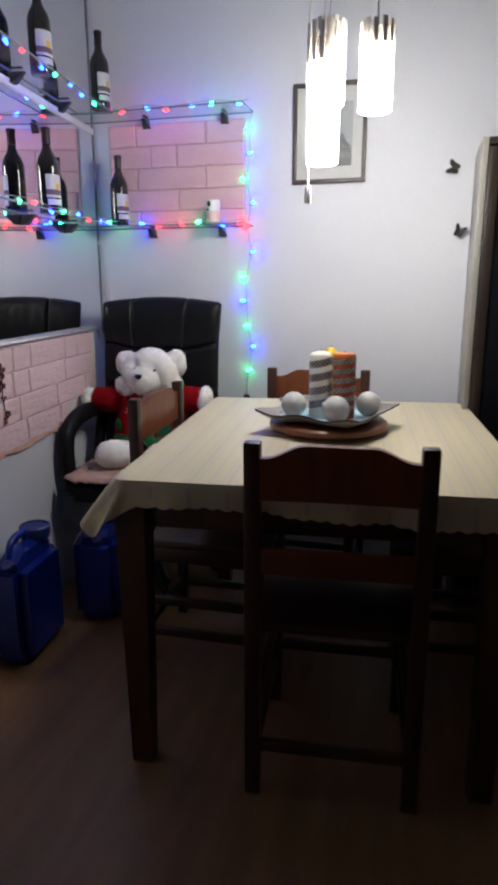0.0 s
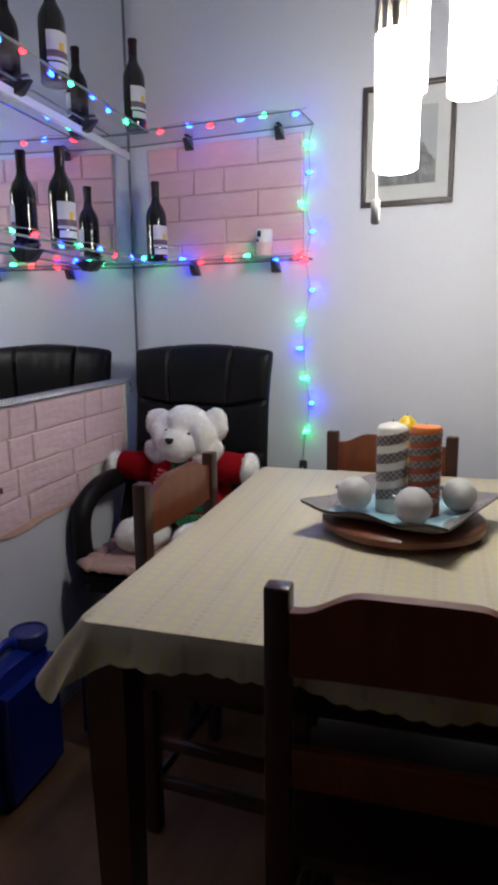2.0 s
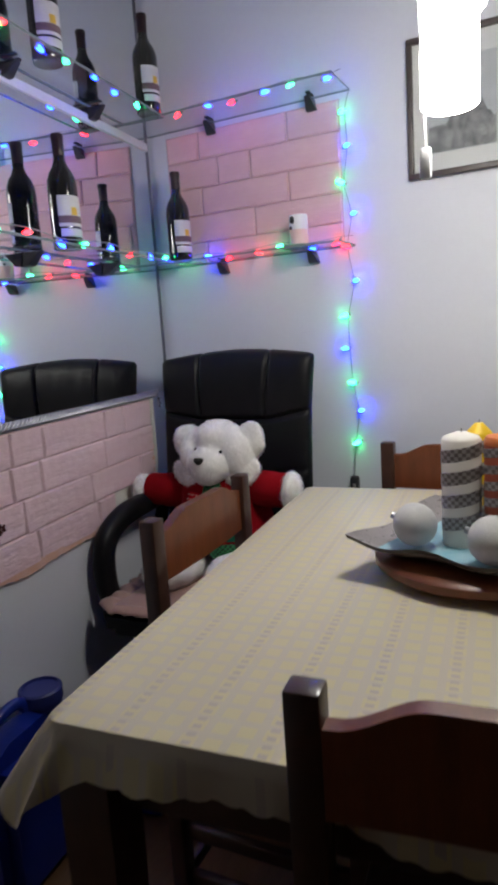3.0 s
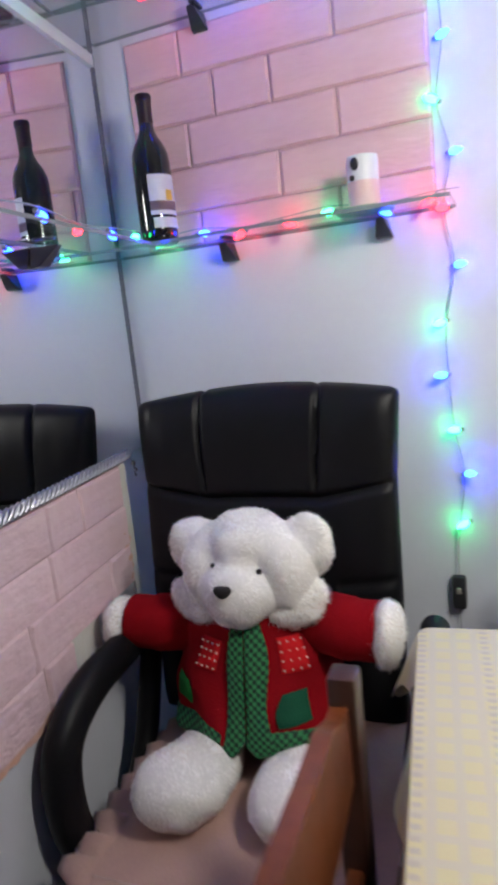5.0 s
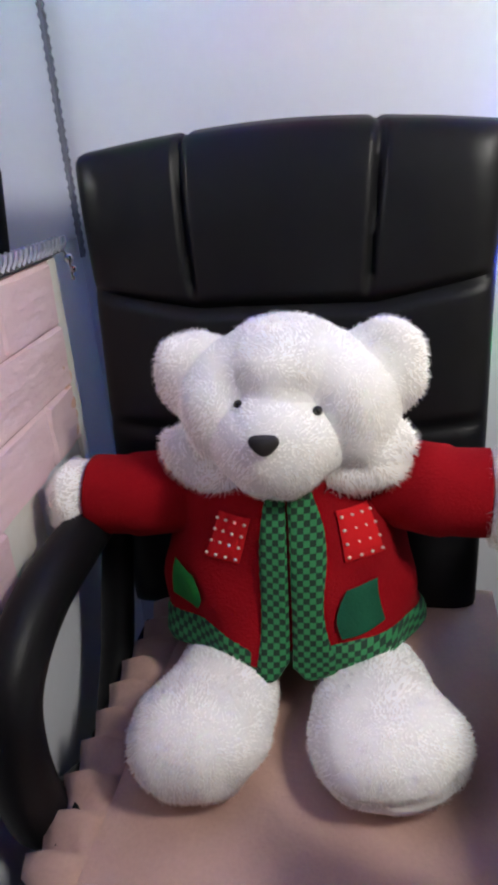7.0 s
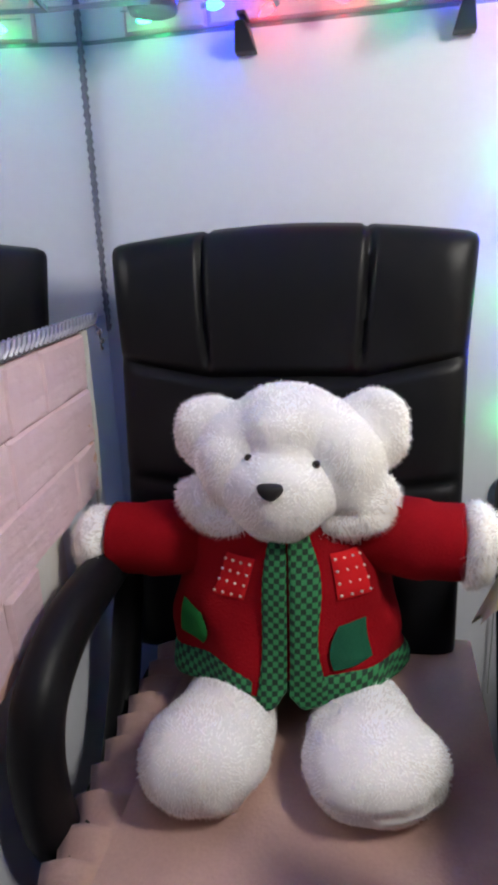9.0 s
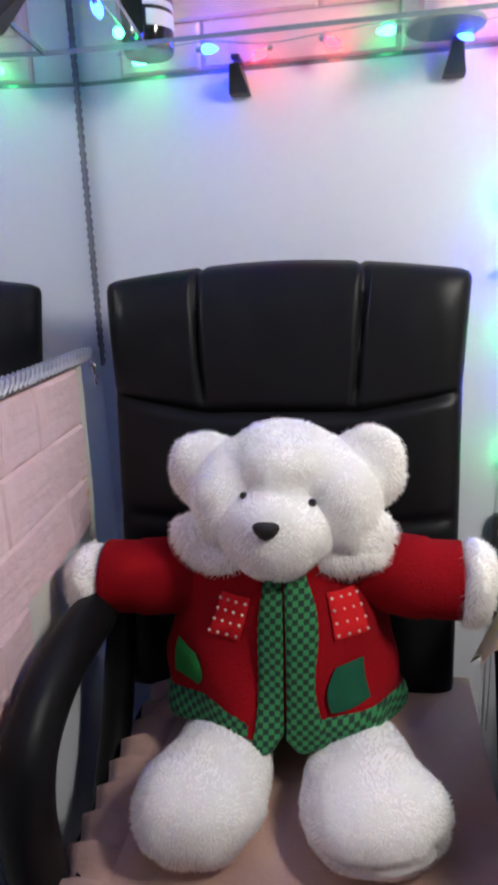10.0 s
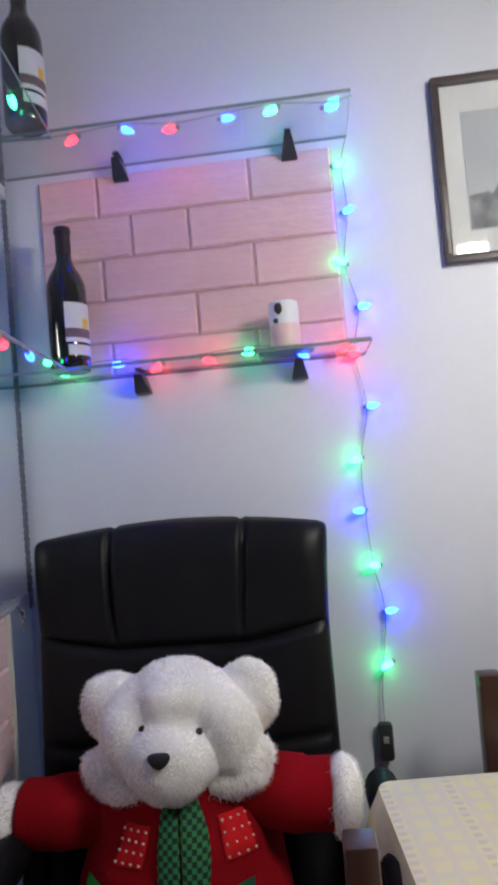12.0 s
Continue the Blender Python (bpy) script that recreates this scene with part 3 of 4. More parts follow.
# ---- fairy lights ----
def fairy_string(name, label, wire, bulbs, base=None):
    s = thing(name, label, "fairy lights", group="fairy lights", base=base)
    bm = bmesh.new()
    tube(bm, wire, 0.0011, 6)
    part("wire", bm, M_WIRE, s)
    for p, d, col in bulbs:
        p, d = Vector(p), Vector(d).normalized()
        bm = bmesh.new()
        lathe(bm, [(0, -0.004), (0.005, -0.003), (0.0068, 0.003), (0.0064, 0.010), (0.0035, 0.018), (0, 0.022)], 10)
        bmesh.ops.transform(bm, matrix=Matrix.Translation(p) @ d.to_track_quat("Z", "Y").to_matrix().to_4x4(), verts=bm.verts)
        b = part("bulb", bm, M_BULB[col], s)
        bm = bmesh.new()
        lathe(bm, [(0, -0.012), (0.0038, -0.012), (0.0042, -0.002), (0, -0.002)], 8)
        bmesh.ops.transform(bm, matrix=Matrix.Translation(p) @ d.to_track_quat("Z", "Y").to_matrix().to_4x4(), verts=bm.verts)
        part("bulb_cap", bm, M_WIRE, b)
    return s


rnd = random.Random(11)
heights = (1.778, 1.686, 1.588, 1.500, 1.410, 1.310, 1.212, 1.115, 1.011, 0.925, 0.828)
across = (-0.020, -0.010, -0.048, 0.003, -0.038, 0.003, -0.052, -0.054, -0.036, 0.004, -0.028)
bulbs = []
for col, z, x in zip("gbgbrbgbgbg", heights, across):
    side = 1 if x > -0.025 else -1
    bulbs.append(((x - side * 0.013, YB - 0.016, z), (side * 0.7, -0.5, 0.3 * rnd.uniform(-1, 1)), col))
wire = arc([(-0.01, YB - 0.01, 1.83)] + [(-0.024 + 0.35 * (x + 0.024), YB - 0.01, z) for x, z in zip(across, heights)] + [(-0.034, YB - 0.012, 0.72), (-0.034, YB - 0.01, 0.3)], 5)
fairy_string("fairy_light_string", "hanging fairy light string on white wall, lit", wire, bulbs)


def shelf_lights(label, start, end, z, cols, base=None):
    a, b = Vector(start), Vector(end)
    n = len(cols)
    pts, bl = [], []
    for i in range(n):
        t = (i + 0.5) / n
        p = a.lerp(b, t) + Vector((0, 0, z + 0.006 * math.sin(i * 2.1)))
        pts.append(p)
        along = (b - a).normalized()
        bl.append((p + Vector((0, 0, -0.010)), along * (1 if i % 2 else -1) * 0.8 + Vector((0, 0, -0.35 * rnd.uniform(0, 1.5))), cols[i]))
    return fairy_string("fairy_light_string", label, arc([a + Vector((0, 0, z))] + pts + [b + Vector((0, 0, z))], 5), bl, base)


shelf_lights("lit fairy lights along back glass shelf", (-0.62, YB - 0.045, 0), (0.0, YB - 0.045, 0), SHELF_LOW + 0.020, "gbrrgbr")
shelf_lights("lit fairy lights along upper glass shelf", (-0.56, YB - 0.10, 0), (0.0, YB - 0.10, 0), SHELF_HIGH + 0.020, "rbrbgb")
shelf_lights("lit fairy lights along mirror shelf", (0.105, -1.30, 0), (0.105, -0.10, 0), SHELF_LOW + 0.020, "rgbgrbgbrbg", WEST)
shelf_lights("lit fairy lights along upper mirror shelf", (0.105, -1.30, 0), (0.105, -0.10, 0), SHELF_HIGH + 0.020, "bbgbrbgbbgb", WEST)
plug = thing("light_controller", "dark grey fairy light controller hanging on its cord", "controller", -0.034, YB - 0.014, 0.685)
bm = bmesh.new()
box(bm, -0.014, 0.014, -0.010, 0.010, -0.035, 0.035, bevel=0.007)
part("case", bm, M_BLACKPL, plug)
part("button", boxed(-0.005, 0.005, -0.013, -0.009, 0.0, 0.012, bevel=0.001), M_CABSIDE, plug)


# ---- dining table ----
TX, TY, TT = TABLE
table = thing("dining_table", "dark-stained wooden dining table under a cream cloth", "table", TX, TY, 0, TT)
part("tabletop", boxed(-0.455, 0.455, -0.54, 0.54, 0.722, 0.750, bevel=0.004), M_WOODD, table)
for sx in (-1, 1):
    part("apron", boxed((-0.437 if sx < 0 else 0.383), (-0.413 if sx < 0 else 0.407), -0.475, 0.475, 0.635, 0.722, bevel=0.002), M_WOODD, table)
    for sy in (-1, 1):
        bm = bmesh.new()
        cx, cy = (-0.428 if sx < 0 else 0.395), sy * 0.510
        for w0, w1, z0, z1 in ((0.034, 0.034, 0.58, 0.722), (0.025, 0.034, 0.0, 0.58)):
            lo = [bm.verts.new((cx + a * w0, cy + b * w0, z0)) for a, b in ((-1, -1), (1, -1), (1, 1), (-1, 1))]
            hi = [bm.verts.new((cx + a * w1, cy + b * w1, z1)) for a, b in ((-1, -1), (1, -1), (1, 1), (-1, 1))]
            for i in range(4):
                bm.faces.new((lo[i], lo[(i + 1) % 4], hi[(i + 1) % 4], hi[i]))
            bm.faces.new(lo[::-1])
            bm.faces.new(hi)
        part("leg", bm, M_WOODT, table)
for sy in (-1, 1):
    part("apron", boxed(-0.393, 0.360, sy * 0.508 - 0.012, sy * 0.508 + 0.012, 0.635, 0.722, bevel=0.002), M_WOODD, table)

# the cloth: flat top, rounded edge, scalloped skirt that sags at the corners
cloth = thing("tablecloth", "cream and yellow checked tablecloth with scalloped edge", "tablecloth", TX, TY, 0, TT)
bm = bmesh.new()
HX, HY, RC = 0.464, 0.554, 0.022
loop = []
for cx, cy, a0 in ((HX - RC, HY - RC, 0), (-HX + RC, HY - RC, 90), (-HX + RC, -HY + RC, 180), (HX - RC, -HY + RC, 270)):
    for k in range(7):
        a = radians(a0 + 15 * k)
        loop.append((Vector((cx + RC * math.cos(a), cy + RC * math.sin(a), 0)), Vector((math.cos(a), math.sin(a), 0)), 1 - abs(k - 3) / 3))
dense = []
for i, (p, n, c) in enumerate(loop):
    q, n2, c2 = loop[(i + 1) % len(loop)]
    steps = max(1, int((q - p).length / 0.007))
    for k in range(steps):
        t = k / steps
        dense.append((p.lerp(q, t), n.lerp(n2, t).normalized(), c, c2, t, (q - p).length))
rows = []
run = 0.0
lengths = []
for i, (p, n, *_) in enumerate(dense):
    lengths.append(run)
    run += (dense[(i + 1) % len(dense)][0] - p).length
corners = [Vector((sx * HX, sy * HY, 0)) for sx in (-1, 1) for sy in (-1, 1)]
LEVELS = 9
for k in range(LEVELS):
    f = k / (LEVELS - 1)
    ring = []
    for (p, n, *_), s in zip(dense, lengths):
        near = min((p - c).length for c in corners)
        corner = math.exp(-(near / 0.045) ** 2)
        dropped = 0.060 + 0.070 * corner + 0.006 * abs(math.sin(math.pi * s / 0.034)) + 0.010 * math.sin(s * 5.1) + 0.016 * corner * math.sin(s * 170)
        out = 0.004 * min(1, f * 4) + f * (0.010 * math.sin(s * 21 + math.sin(s * 7)) + 0.006 * math.sin(s * 47) + 0.003 + corner * (0.022 + 0.013 * math.sin(s * 150)))
        flare = 0.047 * f * math.exp(-((p - corners[0]).length / 0.075) ** 2) + 0.012 * f * math.exp(-((p - corners[1]).length / 0.06) ** 2)
        ring.append(bm.verts.new(p + n * out + Vector((-flare, -0.15 * flare, 0.756 - dropped * f - (0.002 if k else 0)))))
    rows.append(ring)
n = len(dense)
for a, b in zip(rows, rows[1:]):
    for i in range(n):
        bm.faces.new((a[i], a[(i + 1) % n], b[(i + 1) % n], b[i]))
inner = [bm.verts.new((p.co.x * 0.97, p.co.y * 0.97, 0.7565)) for p in rows[0]]
for i in range(n):
    bm.faces.new((inner[i], inner[(i + 1) % n], rows[0][(i + 1) % n], rows[0][i]))
bm.faces.new(inner)
cl = part("cloth", bm, M_CLOTH, cloth, angle=60)


# ---- dining chairs ----
def chair_parts(chair):
    """A ladder-back wooden chair at the origin that faces +y, its back at y = 0."""
    W, H, S = 0.182, 0.862, 0.43
    for sx in (-1, 1):
        bm = bmesh.new()
        x0, x1 = sx * W - 0.018, sx * W + 0.018
        box(bm, x0, x1, -0.016, 0.016, 0.0, H, bevel=0.004)
        part("back_post", bm, M_WOODD, chair)
        part("front_leg", boxed(sx * 0.172 - 0.017, sx * 0.172 + 0.017, 0.345, 0.379, 0.0, S - 0.02, bevel=0.003), M_WOODD, chair)
        for z in (0.13, 0.235):
            part("side_stretcher", boxed(sx * 0.176 - 0.010, sx * 0.176 + 0.010, 0.016, 0.346, z - 0.014, z + 0.014, bevel=0.003), M_WOODD, chair)
        part("side_rail", boxed(sx * 0.175 - 0.011, sx * 0.175 + 0.011, 0.016, 0.346, S - 0.065, S - 0.018, bevel=0.003), M_WOODD, chair)
    # crest rail: a flat hump between two shoulders
    bm = bmesh.new()
    nx, top, bot = 40, [], []
    for i in range(nx + 1):
        u = -1 + 2 * i / nx
        a = abs(u)
        rise = 0.0 if a > 0.93 else (1.0 if a < 0.42 else 0.5 + 0.5 * math.cos(math.pi * (a - 0.42) / 0.51))
        x = u * (W - 0.017)
        z = 0.829 + 0.028 * rise
        y = -0.004 + 0.006 * (1 - u * u)
        for lst, zz in ((top, z), (bot, 0.737)):
            lst.append([bm.verts.new((x, y + dy, zz)) for dy in (-0.010, 0.010)])
    for i in range(nx):
        for a, b, c, d in ((top[i][0], top[i + 1][0], bot[i + 1][0], bot[i][0]), (top[i + 1][1], top[i][1], bot[i][1], bot[i + 1][1]),
                           (top[i][1], top[i + 1][1], top[i + 1][0], top[i][0]), (bot[i][0], bot[i + 1][0], bot[i + 1][1], bot[i][1])):
            bm.faces.new((a, b, c, d))
    for i in (0, nx):
        bm.faces.new((top[i][0], top[i][1], bot[i][1], bot[i][0]))
    bmesh.ops.bevel(bm, geom=[e for e in bm.edges if len(e.link_faces) == 2 and e.calc_face_angle(0) > 1.2], offset=0.003, segments=2, affect="EDGES")
    part("crest_rail", bm, M_WOOD, chair, "shaped red-brown crest rail")
    part("lower_back_rail", boxed(-W + 0.017, W - 0.017, -0.010, 0.010, 0.565, 0.625, bevel=0.004), M_WOOD, chair)
    for z in (0.13,):
        part("back_stretcher", boxed(-W + 0.017, W - 0.017, -0.009, 0.009, z - 0.014, z + 0.014, bevel=0.003), M_WOODD, chair)
    part("front_stretcher", boxed(-0.156, 0.156, 0.352, 0.372, 0.166, 0.194, bevel=0.003), M_WOODD, chair)
    part("front_rail", boxed(-0.156, 0.156, 0.352, 0.374, S - 0.065, S - 0.018, bevel=0.003), M_WOODD, chair)
    part("seat", boxed(-0.190, 0.190, 0.017, 0.395, S - 0.018, S + 0.006, bevel=0.006), M_WOODD, chair, "flat wooden seat")


chair = thing("dining_chair", "dark-stained wooden dining chair tucked under the table", "chair", 0, 0, 0, 0, "chairs round the table")
chair_parts(chair)
chair.matrix_basis = pose(0.541, 1.572, 0, 0, 0, 5.5)
side = copy_thing(chair, pose(-0.106, 2.150, 0, 0, 0, -88.5))
tagged(side, "red-brown wooden dining chair beside the teddy bear's seat")
back = copy_thing(chair, pose(0.302, 2.772, 0, 0, 0, 181))
tagged(back, "red-brown wooden dining chair standing near the wall")
right = copy_thing(chair, pose(1.020, 2.30, 0, 0, 0, 97))

# ---- centrepiece on the table ----
susan = thing("lazy_susan", "round brown wooden turntable on the tablecloth", "turntable", 0.432, 2.165, 0.757)
bm = bmesh.new()
lathe(bm, [(0, 0), (0.12, 0.0), (0.125, 0.010), (0, 0.010)], 40)
part("foot", bm, M_WOODD, susan)
bm = bmesh.new()
lathe(bm, [(0, 0.011), (0.168, 0.011), (0.174, 0.016), (0.174, 0.028), (0.168, 0.033), (0, 0.033)], 48)
part("disc", bm, M_WOOD, susan)

plate = thing("centrepiece_plate", "wavy-edged square pewter plate with blue glazed middle", "plate", 0.432, 2.172, 0.7905, -16)
bm = bmesh.new()
NP = 26
grid_top, grid_bot = [], []
for j in range(NP + 1):
    rt, rb = [], []
    for i in range(NP + 1):
        u, v = -1 + 2 * i / NP, -1 + 2 * j / NP
        m = max(abs(u), abs(v))
        rim = max(0.0, (m - 0.62) / 0.38)
        wave = 0.006 * rim * math.sin(5.2 * (u + 1) * 1.3 + 2) * math.sin(4.4 * (v + 1) + 1)
        z = 0.008 + 0.024 * rim ** 1.5 + wave + 0.006 * (abs(u * v)) ** 3
        x, y = u * 0.163 * (1 - 0.05 * (1 - abs(v))), v * 0.163 * (1 - 0.05 * (1 - abs(u)))
        rt.append(bm.verts.new((x, y, z)))
        rb.append(bm.verts.new((x * 0.985, y * 0.985, z - 0.007)))
    grid_top.append(rt)
    grid_bot.append(rb)
for j in range(NP):
    for i in range(NP):
        f = bm.faces.new((grid_top[j][i], grid_top[j][i + 1], grid_top[j + 1][i + 1], grid_top[j + 1][i]))
        c = f.calc_center_median()
        wob = 0.115 + 0.010 * math.sin(7 * math.atan2(c.y, c.x))
        f.material_index = 1 if max(abs(c.x), abs(c.y)) < wob else 0
        bm.faces.new((grid_bot[j][i], grid_bot[j + 1][i], grid_bot[j + 1][i + 1], grid_bot[j][i + 1]))
edge = [(0, i) for i in range(NP)] + [(j, NP) for j in range(NP)] + [(NP, NP - i) for i in range(NP)] + [(NP - j, 0) for j in range(NP)]
for (j, i), (k, l) in zip(edge, edge[1:] + edge[:1]):
    bm.faces.new((grid_top[j][i], grid_top[k][l], grid_bot[k][l], grid_bot[j][i])).material_index = 2
part("dish", bm, [M_PLATE, M_PLATEIN, M_CABDARK], plate)
PZ = 0.7995


def candle(label, x, y, r, h, wax, band, turns, tip, top=None):
    c = thing("pillar_candle", label, "candle", x, y, PZ, 0, "pillar candles on the plate")
    bm = bmesh.new()
    lathe(bm, [(0, 0), (r, 0), (r, h - 0.006), (r - 0.004, h), (r * 0.3, h + tip), (0, h + tip)], 32)
    part("wax", bm, wax, c)
    if top:
        bm = bmesh.new()
        lathe(bm, [(r * 1.004, h - 0.012), (r * 1.004, h - 0.005), (r - 0.003, h + 0.001), (r * 0.3, h + tip + 0.001), (0, h + tip + 0.001)], 32)
        part("wax_top", bm, top, c, "bright bare wax top")
    # a ribbon wound up the candle
    bm = bmesh.new()
    n, wd = 26 * turns, h / turns * 0.48
    prev = None
    for i in range(n + 1):
        a, z = 2 * math.pi * i / 26, 0.002 + (h - wd - 0.008) * i / n
        d = Vector((math.cos(a), math.sin(a), 0))
        cur = [bm.verts.new(d * rr + Vector((0, 0, zz))) for rr, zz in ((r * 1.002, z), (r * 1.03, z + 0.001), (r * 1.03, z + wd - 0.001), (r * 1.002, z + wd))]
        if prev:
            for k in range(3):
                bm.faces.new((prev[k], cur[k], cur[k + 1], prev[k + 1]))
        prev = cur
    part("ribbon", bm, band, c, "wound glitter ribbon")
    bm = bmesh.new()
    tube(bm, [(0, 0, h + tip - 0.001), (0.001, 0, h + tip + 0.006)], 0.001, 6)
    part("wick", bm, M_BLACKPL, c)
    return c


candle("white pillar candle wound with silver sequin ribbon", 0.405, 2.165, 0.0325, 0.186, M_WAXW, M_SILVERBAND, 4, 0.007)
candle("rust and orange pillar candle wound with silver ribbon", 0.475, 2.160, 0.033, 0.187, M_RUSTBAND, M_SILVERBAND, 6, 0.003, M_WAXO)
candle("yellow pillar candle behind the others", 0.425, 2.232, 0.024, 0.184, M_WAXY, M_SILVERBAND, 4, 0.014)
for bx, by, br in ((0.466, 2.066, 0.0385), (0.334, 2.125, 0.037), (0.545, 2.195, 0.036)):
    o = thing("ornament_ball", "white glitter ornament ball on the plate", "ornament", bx, by, PZ + 0.002, 0, "ornament balls")
    bm = bmesh.new()
    ball(bm, (0, 0, br), (br, br, br), 32, 20)
    part("sphere", bm, M_BALL, o)
    bm = bmesh.new()
    lathe(bm, [(0, 0), (0.006, 0), (0.006, 0.007), (0, 0.008)], 12)
    bmesh.ops.transform(bm, matrix=Matrix.Translation((0, 0, br)) @ Matrix.Rotation(radians(-70), 4, "Y") @ Matrix.Translation((0, 0, br - 0.001)), verts=bm.verts)
    part("cap", bm, M_SILVER, o, "small silver cap")


# ---- pendant lamps ----
canopy = thing("ceiling_canopy", "white round ceiling canopy of the pendants", "canopy", 0.46, 2.19, CEIL - 0.03)
bm = bmesh.new()
lathe(bm, [(0, 0.03), (0.14, 0.03), (0.14, 0.005), (0.13, 0), (0, 0)], 36)
part("disc", bm, M_WHITETRIM, canopy)


def pendant(label, x, y, z0, z1, r=0.043):
    p = thing("pendant_lamp", label, "lamp", x, y, z0, 0, "pendant lamps over the table")
    h = z1 - z0
    bm = bmesh.new()
    lathe(bm, [(r * 0.9, 0.0), (r, 0.003), (r, h * 0.72)], 36)
    part("shade", bm, M_SHADE, p, "glowing opal glass shade")
    bm = bmesh.new()
    lathe(bm, [(0, 0.010), (r * 0.86, 0.010)], 30)
    part("light_bulb", bm, M_OPEN, p, "bright bulb seen through the open end")
    slats = 12
    for i in range(slats):
        bm = bmesh.new()
        a = 2 * math.pi * i / slats
        box(bm, r - 0.004, r + 0.001, -0.0068, 0.0068, h * 0.72, h - 0.004 * (i % 2), bevel=0.001, m=Matrix.Rotation(a, 4, "Z"))
        part("slat", bm, M_SHADETOP, p)
    bm = bmesh.new()
    lathe(bm, [(0, h * 0.70), (r * 0.72, h * 0.72), (r * 0.72, h * 0.9), (0, h * 0.92)], 24)
    part("lamp_holder", bm, M_SHADEIN, p)
    bm = bmesh.new()
    tube(bm, [(0, 0, h * 0.9), (0, 0, CEIL - z0 - 0.02)], 0.002, 8)
    part("cord", bm, M_CORD, p)
    return p


pendant("lit white slatted pendant lamp, the lowest of three", 0.397, 2.150, 1.497, 1.835)
pendant("lit white slatted pendant lamp, hung in the rear", 0.399, 2.225, 1.660, 1.868)
pendant("lit white slatted pendant lamp, hung highest", 0.532, 2.150, 1.618, 1.828)
switch = thing("pull_switch", "white pull switch hanging on a cord", "switch", 0.362, 2.135, 1.395)
bm = bmesh.new()
box(bm, -0.009, 0.009, -0.006, 0.006, 0.0, 0.048, bevel=0.005)
part("body", bm, M_WHITETRIM, switch)
bm = bmesh.new()
tube(bm, arc([(0, 0, 0.046), (-0.002, 0, 0.15), (-0.004, 0, 0.45), (0.05, 0.05, CEIL - 1.42)], 4), 0.0022, 8)
part("cord", bm, M_WHITETRIM, switch)

# ---- wall picture, butterflies ----
pic = thing("framed_picture", "dark-framed grey landscape print with white mount", "picture", 0.296, YB - 0.0015, 1.741)
PW, PH, FW = 0.141, 0.178, 0.015
for name, a in (("frame_top", (-PW, PW, -0.020, 0, PH - FW, PH)), ("frame_bottom", (-PW, PW, -0.020, 0, -PH, -PH + FW)),
                ("frame_side", (-PW, -PW + FW, -0.020, 0, -PH + FW, PH - FW)), ("frame_side", (PW - FW, PW, -0.020, 0, -PH + FW, PH - FW))):
    part(name, boxed(*a, bevel=0.003), M_FRAME, pic)
part("mount", boxed(-PW + FW, PW - FW, -0.006, -0.001, -PH + FW, PH - FW), M_MAT, pic)
part("print", boxed(-0.088, 0.088, -0.0075, -0.006, -0.118, 0.110), M_PICSKY, pic)
bm = bmesh.new()
rnd = random.Random(5)
prev = None
for i in range(25):
    x = -0.086 + 0.172 * i / 24
    hgt = -0.06 + 0.085 * math.exp(-((x - 0.02) / 0.04) ** 2) + 0.012 * rnd.random()
    cur = [bm.verts.new((x, -0.0085, z)) for z in (-0.116, hgt)]
    if prev:
        bm.faces.new((prev[0], cur[0], cur[1], prev[1]))
    prev = cur
part("print_motif", bm, M_PICROCK, pic, "dark rocky motif")
pane = part("picture_glass", boxed(-PW + FW, PW - FW, -0.0125, -0.011, -PH + FW, PH - FW), M_PICGLASS, pic)
pane.visible_shadow = False


def butterfly(x, z, turn, tilt):
    b = thing("wall_butterfly", "small black butterfly ornament stuck on the wall", "ornament", x, YB - 0.004, z, 0, "wall butterflies")
    bm = bmesh.new()
    tube(bm, [(0, 0, -0.016), (0, -0.003, 0), (0, 0, 0.016)], [0.0012, 0.0028, 0.0014], 8)
    m = Matrix.Rotation(radians(turn), 4, "Y")
    bmesh.ops.transform(bm, matrix=m, verts=bm.verts)
    part("body", bm, M_BUTTERFLY, b)
    for s in (-1, 1):
        bm = bmesh.new()
        out = [(0, 0.004), (0.010, 0.020), (0.026, 0.026), (0.031, 0.016), (0.022, 0.003), (0.022, -0.010), (0.014, -0.020), (0.005, -0.016), (0, -0.006)]
        lo = [bm.verts.new((s * a * math.cos(radians(tilt)), -a * math.sin(radians(tilt)), c)) for a, c in out]
        hi = [bm.verts.new(v.co + Vector((0, -0.001, 0))) for v in lo]
        bm.faces.new(lo)
        bm.faces.new(hi[::-1])
        for i in range(len(out)):
            j = (i + 1) % len(out)
            bm.faces.new((lo[i], lo[j], hi[j], hi[i]))
        bmesh.ops.transform(bm, matrix=m, verts=bm.verts)
        part("wing", bm, M_BUTTERFLY, b)


butterfly(0.762, 1.597, -70, 35)
butterfly(0.795, 1.372, 25, 45)

# ---- display cabinet beside the table ----
cab = thing("display_cabinet", "dark glass-fronted display cabinet with grey side", "cabinet", 0.835, 2.62, 0)
CW, CD, CH = 0.80, YB - 2.62 - 0.004, 1.635
part("side_panel", boxed(0, 0.02, 0, CD, 0, CH, bevel=0.002), M_CABSIDE, cab, "grey side panel")
part("side_panel", boxed(CW - 0.02, CW, 0, CD, 0, CH, bevel=0.002), M_CABSIDE, cab)
part("top_panel", boxed(0.0205, CW - 0.0205, 0, CD, CH - 0.022, CH - 0.001), M_CABDARK, cab)
part("back_panel", boxed(0.0205, CW - 0.0205, CD - 0.01, CD, 0.08, CH - 0.023), M_CABDARK, cab)
